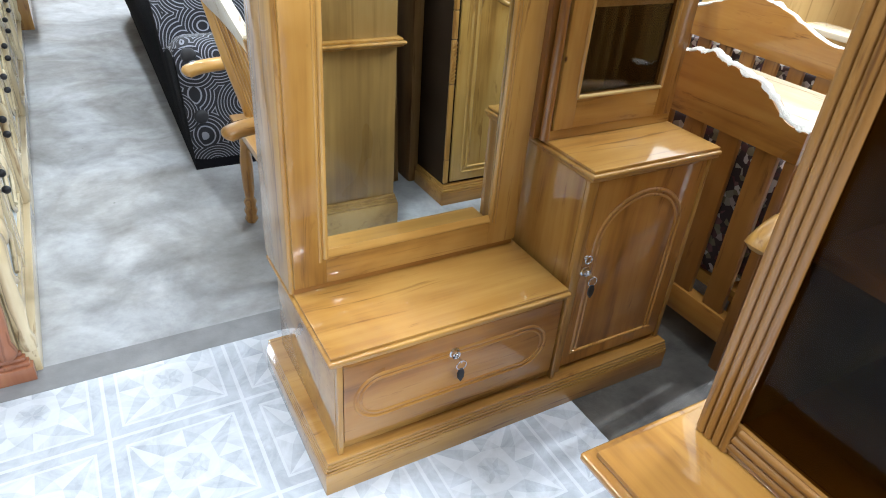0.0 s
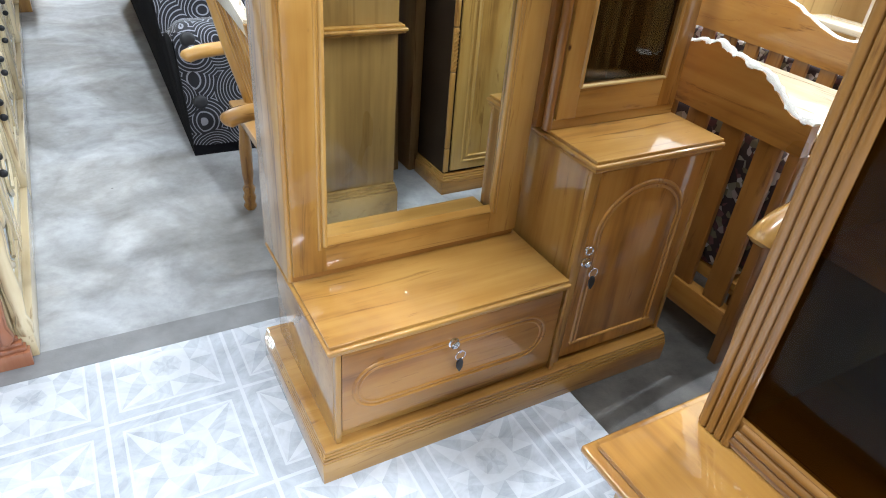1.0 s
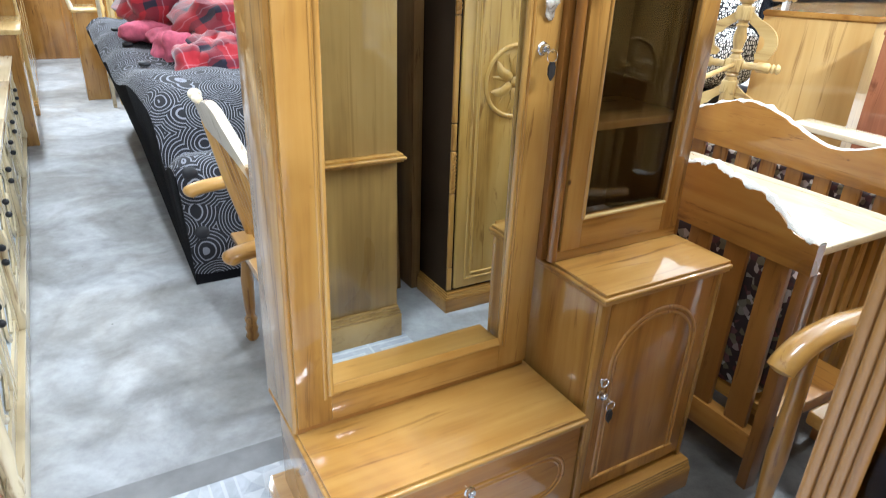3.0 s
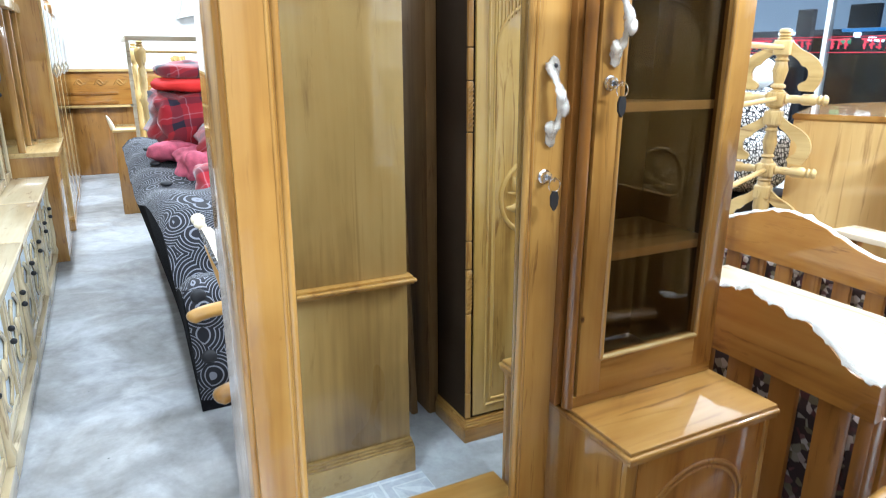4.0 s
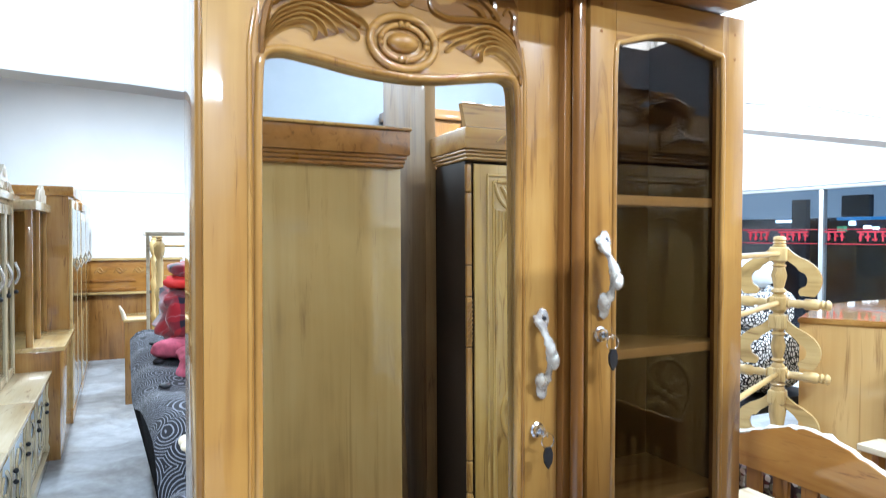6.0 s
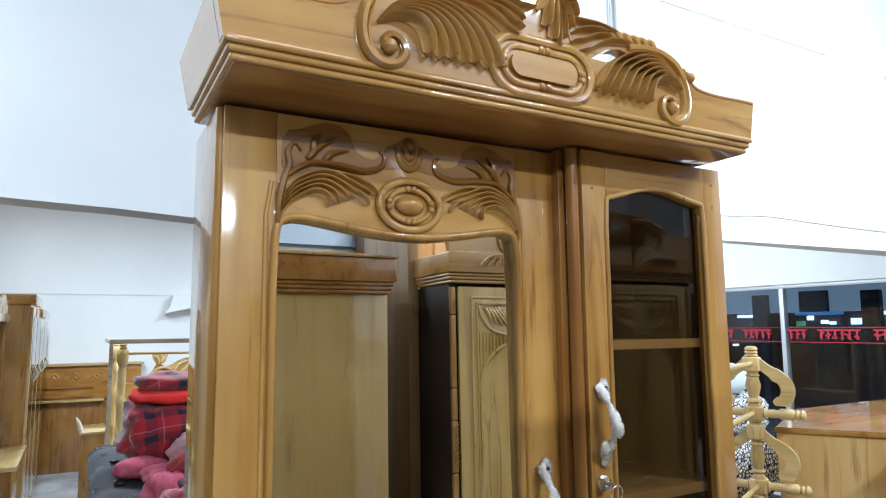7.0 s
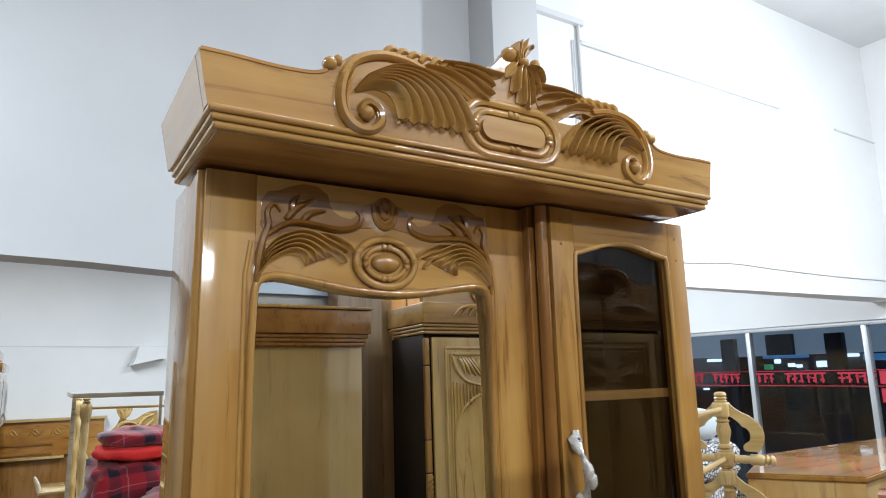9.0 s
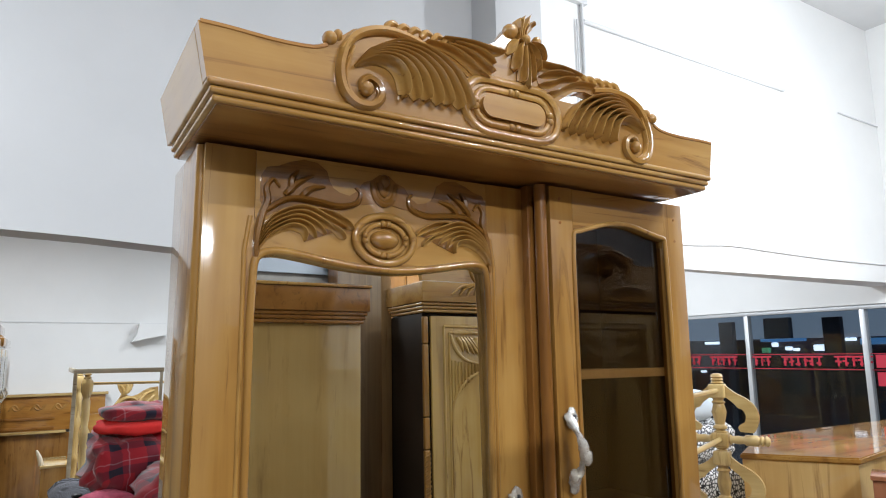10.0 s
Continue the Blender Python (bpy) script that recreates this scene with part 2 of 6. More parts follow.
def bm_tube(bm, pts, radii, seg=8, flat=1.0, up=Vector((0, 1, 0))):
    """Round bar through pts with a radius for each; flat squeezes it along up."""
    pts = [Vector(p) for p in pts]
    rings = []
    n = len(pts)
    for i, p in enumerate(pts):
        d = (pts[min(i + 1, n - 1)] - pts[max(i - 1, 0)]).normalized()
        u = (up - d * up.dot(d))
        u = u.normalized() if u.length > 1e-4 else Vector((1, 0, 0))
        s = d.cross(u)
        r = radii[i] if isinstance(radii, (list, tuple)) else radii
        rings.append([bm.verts.new(p + (s * math.cos(a) + u * math.sin(a) * flat) * r) for a in (2 * math.pi * k / seg for k in range(seg))])
    for a, b in zip(rings, rings[1:]):
        for i in range(seg):
            bm.faces.new((a[i], a[(i + 1) % seg], b[(i + 1) % seg], b[i]))
    bm.faces.new(list(reversed(rings[0])))
    bm.faces.new(rings[-1])
    return bm


def smooth(pts, n=6, closed=False):
    """Catmull-Rom curve through pts."""
    out, P = [], [Vector(p) for p in pts]
    m = len(P)
    for i in range(m if closed else m - 1):
        if closed:
            a, b, c, d = P[i - 1], P[i], P[(i + 1) % m], P[(i + 2) % m]
        else:
            a, b, c, d = P[max(i - 1, 0)], P[i], P[i + 1], P[min(i + 2, m - 1)]
        for k in range(n):
            t = k / n
            out.append(0.5 * (2 * b + (c - a) * t + (2 * a - 5 * b + 4 * c - d) * t * t + (3 * b - a - 3 * c + d) * t ** 3))
    if not closed:
        out.append(P[-1])
    return out


def flat_faces(bm):
    """True for each face that may shade smoothly; broad faces between narrow rounded edges stay flat."""
    width = [f.calc_area() / max(e.calc_length() for e in f.edges) for f in bm.faces]
    out = []
    for f in bm.faces:
        bent = [width[g.index] for e in f.edges for g in e.link_faces if g is not f and g.normal.dot(f.normal) < 0.996]
        out.append(not bent or max(bent) > 0.35 * width[f.index])
    return out


def put(name, bm, material, parent=None, label=""):
    me = bpy.data.meshes.new(name)
    bmesh.ops.recalc_face_normals(bm, faces=bm.faces)
    bm.normal_update()
    bm.faces.index_update()
    soft = flat_faces(bm)
    bm.to_mesh(me)
    bm.free()
    for mt in (material if isinstance(material, (list, tuple)) else [material]):
        me.materials.append(mt)
    me.polygons.foreach_set("use_smooth", soft)
    me.set_sharp_from_angle(angle=radians(52))
    ob = new(name, me)
    if parent:
        ob.parent = parent
    if label:
        ob["label"] = label
    return ob


def part(name, bm, material, parent, label=""):
    return put(name, bm, material, parent, label)


def thing(name, label, category, group="", at=(0, 0, 0), rz=0):
    e = new(name)
    e.empty_display_size = 0.1
    e.matrix_world = pose(*at, 0, 0, rz)
    return tagged(e, label, category, group)


def setting(name, bm, material, label="", category=""):
    return tagged(put(name, bm, material), label, category, "", "structure")


# ---- room ----
setting("floor", box(-3.0, 6.0, -4.0, 8.0, -0.12, 0.0, 0), concrete, "worn grey polished concrete shop floor", "floor")
setting("wall_north", box(-3.0, 6.0, 7.86, 8.0, 0, 4.2, 0), white, "plain white painted wall with hairline joint", "wall")
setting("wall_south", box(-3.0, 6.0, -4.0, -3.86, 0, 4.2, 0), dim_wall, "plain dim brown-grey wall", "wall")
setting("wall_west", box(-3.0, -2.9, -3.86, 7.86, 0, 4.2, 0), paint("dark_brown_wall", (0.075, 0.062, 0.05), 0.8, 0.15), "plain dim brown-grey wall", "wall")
setting("wall_south_upper", box(-2.9, 5.6, -3.8595, -3.83, 2.28, 4.2, 0), paint("blue_grey_upper_wall", (0.24, 0.255, 0.285), 0.75), "blue-grey painted upper wall", "wall")
setting("ceiling", box(-3.0, 6.0, -4.0, 8.0, 4.2, 4.3, 0), ceil_m, "flat white painted ceiling", "ceiling")
bm = bmesh.new()
bm_prism(bm, [(-2.9, 2.07), (-1.6, 2.02), (-0.3, 1.964), (-0.05, 1.957), (0.26, 1.940), (1.56, 1.90), (1.56, 4.2), (-2.9, 4.2)], 1.8, 1.95)
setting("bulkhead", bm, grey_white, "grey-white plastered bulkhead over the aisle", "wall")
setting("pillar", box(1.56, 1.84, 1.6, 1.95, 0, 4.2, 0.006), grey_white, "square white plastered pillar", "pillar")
setting("wall_upper", box(1.84, 5.6, 1.83, 1.95, 2.13, 4.2, 0), white, "white plastered wall over the opening", "wall")
bm = bmesh.new()
bm_prism(bm, [(1.84, 2.00), (5.6, 2.045), (5.6, 2.178), (4.6, 2.166), (3.9, 2.172), (3.4, 2.180), (2.9, 2.152), (1.84, 2.15)], 1.75, 1.829)
setting("beam_soffit", box(1.84, 5.6, 1.8295, 2.02, 2.048, 2.1295, 0), white, "white plastered soffit behind the beam", "beam")
setting("beam", bm, white, "white plastered beam with an uneven top", "beam")
bm = bmesh.new()
bm_tube(bm, smooth([(1.84, 1.745, 2.152), (2.9, 1.745, 2.154), (3.4, 1.745, 2.182), (3.9, 1.745, 2.174), (4.6, 1.745, 2.168), (5.59, 1.745, 2.18)]), 0.007, 6)
setting("trim", bm, pipe_m, "thin cable sagging along the beam", "cable")
bm = bmesh.new()
bm_tube(bm, [(2.335, 1.815, 3.40), (4.27, 1.815, 3.39)], 0.013, 8)
bm_tube(bm, [(5.0, 1.82, 3.36), (5.59, 1.82, 3.35)], 0.007, 8)
bm_tube(bm, [(2.33, 1.818, 2.2), (2.33, 1.818, 3.50)], 0.010, 8)
bm_tube(bm, [(2.29, 1.818, 2.2), (2.29, 1.818, 3.40)], 0.006, 8)
bm_box(bm, 1.99, 2.36, 1.80, 1.8295, 3.50, 3.535)
bm_tube(bm, [(1.848, 1.63, 2.2), (1.848, 1.63, 4.19)], 0.009, 8)
setting("conduit", bm, pipe_m, "grey plastic cable conduit fixed to the wall", "conduit")
setting("wall_joint", box(-2.9, 5.6, 7.852, 7.8595, 1.946, 1.956, 0), pipe_m, "thin grey joint across the far wall", "trim")
# window wall towards the street
setting("wall_east", box(5.6, 5.74, -3.86, 7.86, 1.91, 4.2, 0), white, "white wall above the shop window", "wall")
setting("wall_east_sill", box(5.6, 5.74, -3.86, 7.86, 0, 0.3, 0), white, "low white wall under the shop window", "wall")
win = tagged(put("window_1", box(5.62, 5.68, -3.86, 7.86, 1.872, 1.9095, 0.004), alu), "aluminium shop window with red lettering at night", "window", "", "structure")
part("window_sill", box(5.60, 5.70, -3.86, 7.86, 0.3005, 0.34, 0.004), alu, win)
mull = [-2.1, -1.05, 0.0, 1.06, 2.12, 3.175, 4.23, 5.29, 6.35]
for y in mull:
    part("mullion", box(5.62, 5.68, y - 0.022, y + 0.022, 0.3405, 1.8715, 0.004), alu, win)
for a, b in zip([-3.86] + mull, mull + [7.86]):
    part("pane", box(5.648, 5.653, a + 0.023, b - 0.023, 0.3408, 1.8712, 0), clear, win).visible_shadow = False
# red film lettering, seen from behind, as plain bars
rnd = random.Random(5)
for z in (1.375, 1.505):
    part("lettering_line", box(5.644, 5.6465, 1.62, 4.9, z, z + 0.006, 0), red, win)
y = 4.85
while y > 1.98:
    n = rnd.choice((4, 5, 6))
    L = 0.062 * n
    bm = bmesh.new()
    bm_box(bm, 5.642, 5.6465, y - L, y, 1.478, 1.492)
    for k in range(n):
        yc = y - 0.062 * (k + 0.5)
        bm_box(bm, 5.6415, 5.646, yc - 0.009, yc + 0.006, 1.405, 1.479)
        for _ in range(2):
            a, h = rnd.uniform(-0.02, 0.012), rnd.uniform(1.41, 1.455)
            bm_box(bm, 5.641, 5.6455, yc + a - 0.012, yc + a + 0.016, h, h + 0.016)
    part("lettering_bar", bm, red, win)
    y -= L + 0.10
part("lettering_block", box(5.641, 5.6465, 1.62, 2.06, 1.25, 1.36, 0), red, win)
part("lettering_block", box(5.641, 5.6465, 1.62, 2.06, 1.395, 1.50, 0), red, win)

# street at night behind the glass
setting("backdrop", box(8.6, 8.65, -8.0, 14.0, -0.5, 5.0, 0), night, "dark street at night", "street")


def glow(name, c, s):
    m, nt, b = mat(name)
    b.inputs["Base Color"].default_value = (*c, 1)
    b.inputs["Emission Color"].default_value = (*c, 1)
    b.inputs["Emission Strength"].default_value = s
    return m


far_lit = glow("far_shop_light", (0.75, 0.87, 1.0), 2.5)
far_blue = glow("far_blue_sign", (0.05, 0.22, 0.5), 0.8)
# facade glows by itself in place of street light falling on it
far_grey = glow("dim_lit_facade", (0.17, 0.23, 0.31), 1.0)
far_green = glow("far_green_light", (0.10, 0.45, 0.25), 0.6)
far_tan = glow("far_lit_hoarding", (0.33, 0.30, 0.24), 0.55)
for y0, y1, z0, z1, m in [(4.70, 4.76, 1.59, 1.65, far_lit), (4.50, 4.57, 1.54, 1.59, far_lit), (4.40, 4.46, 1.53, 1.57, far_lit), (3.66, 3.87, 1.65, 1.69, far_lit), (3.95, 4.18, 1.53, 1.61, far_lit), (5.42, 5.84, 1.64, 1.68, far_lit),
                          (5.89, 5.95, 1.22, 1.25, far_lit), (2.9, 3.2, 1.60, 1.64, far_lit), (6.6, 6.9, 1.60, 1.65, far_lit), (7.5, 7.62, 1.55, 1.60, far_lit), (2.2, 2.34, 1.58, 1.66, far_lit)]:
    tagged(put("street_lamp", box(8.52, 8.599, y0, y1, z0, z1, 0.012), m), "distant bright shop light across the street", "light", "street lights")
for y0, y1, z0, z1, m in [(4.30, 4.93, 1.66, 1.70, far_blue), (4.82, 4.92, 1.51, 1.58, far_green), (5.70, 6.03, 1.74, 1.92, far_tan), (3.2, 3.6, 1.60, 1.68, far_blue), (6.9, 7.4, 1.62, 1.69, far_blue), (2.4, 2.7, 1.52, 1.56, far_green)]:
    tagged(put("shop_sign", box(8.53, 8.599, y0, y1, z0, z1, 0.01), m), "dim coloured shop sign across the street", "sign", "street signs")
tagged(put("facade_box", box(8.40, 8.499, 4.42, 4.78, 1.70, 1.98, 0.01), night), "dark box mounted on the facade across the street", "box")
tagged(put("facade", box(8.5, 8.599, -1, 10, 1.70, 2.6, 0.01), far_grey), "grey facade across the street, glowing faintly for street light", "facade")
for k in range(4):
    y = 2.2 + 1.5 * k
    tagged(put("facade_post", box(8.3, 8.39, y, y + 0.22, -0.12, 1.95, 0.01), night), "dark post across the street", "post", "street posts")

# tube light fixtures
for lx, ly, lz, lp, la, *_tilt in LAMPS:
    T = thing("ceiling_tube_light", "white tube light fixture under the ceiling", "ceiling light", "tube lights", (lx, ly, lz), 0 if la == "x" else 90)
    part("housing", box(-0.62, 0.62, -0.05, 0.05, 0.03, 0.07, 0.008), white, T)
    part("hanger", box(-0.4, -0.39, -0.005, 0.005, 0.07, 4.2 - lz, 0), alu, T)
    part("hanger", box(0.39, 0.40, -0.005, 0.005, 0.07, 4.2 - lz, 0), alu, T)


for bx_, by_, bz_, bp_ in BULBS:
    T = thing("pendant_bulb_holder", "white bulb holder hanging on a cable from the ceiling", "lamp", "bulb holders", (bx_, by_, bz_))
    part("socket", bm_lathe(bmesh.new(), [(0.018, 0.10), (0.024, 0.12), (0.024, 0.17), (0.010, 0.19)], 12), white, T)
    part("cable", bm_tube(bmesh.new(), [(0, 0, 0.19), (0, 0, 4.2 - bz_)], 0.003, 6, up=Vector((1, 0, 0))), black, T)


# ---- carving helpers ----
def strands(bm, curves, y, r, taper=0.25, flat=0.8, seg=7, n=5):
    """Tapered carved ribs in the plane y; curves hold (x, z) points."""
    for c in curves:
        P = smooth([(a, y, b) for a, b in c], n)
        k = len(P)
        R = [r * (taper + (1 - taper) * math.sin(math.pi * min(1.0, 0.12 + 0.88 * i / (k - 1)) ** 0.8)) for i in range(k)]
        bm_tube(bm, P, R, seg, flat)
    return bm


def blades(bm, curves, y, w, h, n=6, side=1, grow=0.4):
    """Scooped leaf blades in the plane y: a high ridge along one edge, a hollow falling to the other, a pointed tip."""
    prof = ((-1.0, -0.5), (-0.97, 0.04), (-0.60, 0.10), (-0.15, 0.20), (0.22, 0.50), (0.48, 0.96), (0.70, 1.0), (0.88, 0.40), (0.90, -0.5))
    for c in curves:
        P = smooth([(a, y, b) for a, b in c], n)
        k = len(P)
        rows = []
        for i, p in enumerate(P):
            d = (P[min(i + 1, k - 1)] - P[max(i - 1, 0)]).normalized()
            s = d.cross(Vector((0, 1, 0))) * side
            t = i / (k - 1)
            f = grow + (1.0 - grow) * min(1.0, t / 0.62) ** 0.9
            f *= 1.0 if t < 0.72 else max(0.05, 1 - ((t - 0.72) / 0.28) ** 1.6)
            q = 0.55 + 0.45 * math.sin(math.pi * t)
            rows.append([bm.verts.new(p + s * (w * f * a) - Vector((0, h * q * b, 0))) for a, b in prof])
        for a, b in zip(rows, rows[1:]):
            for i in range(len(a)):
                bm.faces.new((a[i], a[(i + 1) % len(a)], b[(i + 1) % len(a)], b[i]))
        bm.faces.new(list(reversed(rows[0])))
        bm.faces.new(rows[-1])
    return bm


def mirrored(curves, cx):
    return [[(2 * cx - a, b) for a, b in c] for c in curves]


def ring(bm, cx, cz, rx, rz, y, r, n=32, seg=8, flat=0.9):
    """Closed oval bead in the plane y."""
    rings = []
    for i in range(n):
        a = 2 * math.pi * i / n
        d = Vector((-rx * math.sin(a), 0, rz * math.cos(a))).normalized()
        s = d.cross(Vector((0, 1, 0)))
        c = Vector((cx + rx * math.cos(a), y, cz + rz * math.sin(a)))
        rings.append([bm.verts.new(c + (s * math.cos(t) + Vector((0, 1, 0)) * math.sin(t) * flat) * r) for t in (2 * math.pi * k / seg for k in range(seg))])
    for i in range(n):
        a, b = rings[i], rings[(i + 1) % n]
        for k in range(seg):
            bm.faces.new((a[k], a[(k + 1) % seg], b[(k + 1) % seg], b[k]))


def stadium(cx, cz, hx, hz, n=8):
    """Outline of a rounded bar with half length hx and half height hz."""
    out = []
    for side in (1, -1):
        for i in range(n + 1):
            a = math.pi / 2 - math.pi * i / n
            out.append((cx + side * (hx - hz + hz * math.cos(a)), cz + side * hz * math.sin(a)))
    return out


def loop_bead(bm, outline, y, r, seg=7, flat=0.9):
    P = [Vector((a, y, b)) for a, b in outline]
    n = len(P)
    rings = []
    for i in range(n):
        d = (P[(i + 1) % n] - P[i - 1]).normalized()
        s = d.cross(Vector((0, 1, 0)))
        rings.append([bm.verts.new(P[i] + (s * math.cos(t) + Vector((0, 1, 0)) * math.sin(t) * flat) * r) for t in (2 * math.pi * k / seg for k in range(seg))])
    for i in range(n):
        a, b = rings[i], rings[(i + 1) % n]
        for k in range(seg):
            bm.faces.new((a[k], a[(k + 1) % seg], b[(k + 1) % seg], b[k]))


def blob(bm, cx, cy, cz, rx, ry, rz, u=10, v=7):
    m = Matrix.Translation((cx, cy, cz)) @ Matrix.Diagonal((rx, ry, rz, 1))
    bmesh.ops.create_uvsphere(bm, u_segments=u, v_segments=v, radius=1, matrix=m)


def rose(bm, cx, cz, r, y):
    """Carved flower in a round frame."""
    ring(bm, cx, cz, r, r, y, r * 0.07)
    blob(bm, cx, y, cz, r * 0.16, 0.008, r * 0.16)
    for k in range(6):
        a = math.pi / 3 * k + 0.3
        strands(bm, [[(cx + r * 0.18 * math.cos(a), cz + r * 0.18 * math.sin(a)), (cx + r * 0.5 * math.cos(a + 0.25), cz + r * 0.5 * math.sin(a + 0.25)),
                      (cx + r * 0.86 * math.cos(a), cz + r * 0.86 * math.sin(a))]], y, r * 0.17, 0.15, 0.5)
        strands(bm, [[(cx + r * 0.3 * math.cos(a + 0.5), cz + r * 0.3 * math.sin(a + 0.5)), (cx + r * 0.8 * math.cos(a + 0.55), cz + r * 0.8 * math.sin(a + 0.55))]], y, r * 0.06, 0.3, 0.6)


def lock_and_key(parent, x, y, z, fob=black):
    """Chrome lock pointing to -y with a key and a black fob hanging from it."""
    bm = bmesh.new()
    m = Matrix.Translation((x, y, z)) @ Matrix.Rotation(radians(90), 4, "X")
    bm_lathe(bm, [(0.013, 0.0), (0.013, 0.003), (0.010, 0.005), (0.010, 0.012), (0.006, 0.013), (0.006, 0.016)], 16, m)
    lk = part("lock", bm, chrome, parent, "chrome lock")
    bm = bmesh.new()
    bm_box(bm, x - 0.0012, x + 0.0012, y - 0.034, y - 0.0165, z - 0.004, z + 0.004, 0.0004)
    ring(bm, x, z - 0.010, 0.012, 0.012, y - 0.034, 0.0012, 16, 6)
    part("key", bm, chrome, lk, "chrome key")
    bm = bmesh.new()
    bm_prism(bm, [(x - 0.004, z - 0.020), (x + 0.004, z - 0.020), (x + 0.008, z - 0.030), (x + 0.007, z - 0.044), (x, z - 0.055), (x - 0.007, z - 0.044), (x - 0.008, z - 0.030)], y - 0.037, y - 0.032)
    part("key_fob", bm, fob, lk, "black plastic key fob")


def handle(parent, x, y, z0, z1):
    """Ornate silver pull, still in its clear wrap."""
    h = z1 - z0
    bm = bmesh.new()
    pr = [(0, -0.004), (0.10, -0.008), (0.22, -0.016), (0.40, -0.026), (0.58, -0.028), (0.76, -0.020), (0.90, -0.010), (1.0, -0.004)]
    P = smooth([(x + 0.007 * math.sin(4.5 * a), y + b, z0 + h * a) for a, b in pr], 5)
    R = [0.0052 + 0.0048 * abs(math.sin(9 * i / (len(P) - 1))) for i in range(len(P))]
    bm_tube(bm, P, R, 9, 0.8)
    for a in (0.05, 0.93):
        blob(bm, x + 0.003, y - 0.004, z0 + h * a, 0.0125, 0.005, 0.019)
    blob(bm, x + 0.010, y - 0.030, z0 + h * 0.42, 0.010, 0.009, 0.014)
    blob(bm, x - 0.006, y - 0.014, z0 + h * 0.17, 0.011, 0.007, 0.012)
    for v in bm.verts:
        v.co += Vector((noise.noise(v.co * 210), noise.noise(v.co * 190 + Vector((5, 0, 0))), noise.noise(v.co * 170))) * 0.0032
    hd = part("handle", bm, silver, parent, "ornate silver handle in clear wrap")
    bm = bmesh.new()
    blob(bm, x + 0.001, y - 0.0125, z0 + h * 0.955, 0.004, 0.003, 0.004)
    part("screw", bm, black, hd)


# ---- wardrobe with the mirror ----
# dark stain of the carving, also used to paint shade between leaf blades
stain_shade_x = wood("stained_shaded_carving", (0.105, 0.038, 0.006), (0.19, 0.078, 0.012), (0.27, 0.12, 0.021), grain="x", knots=False)


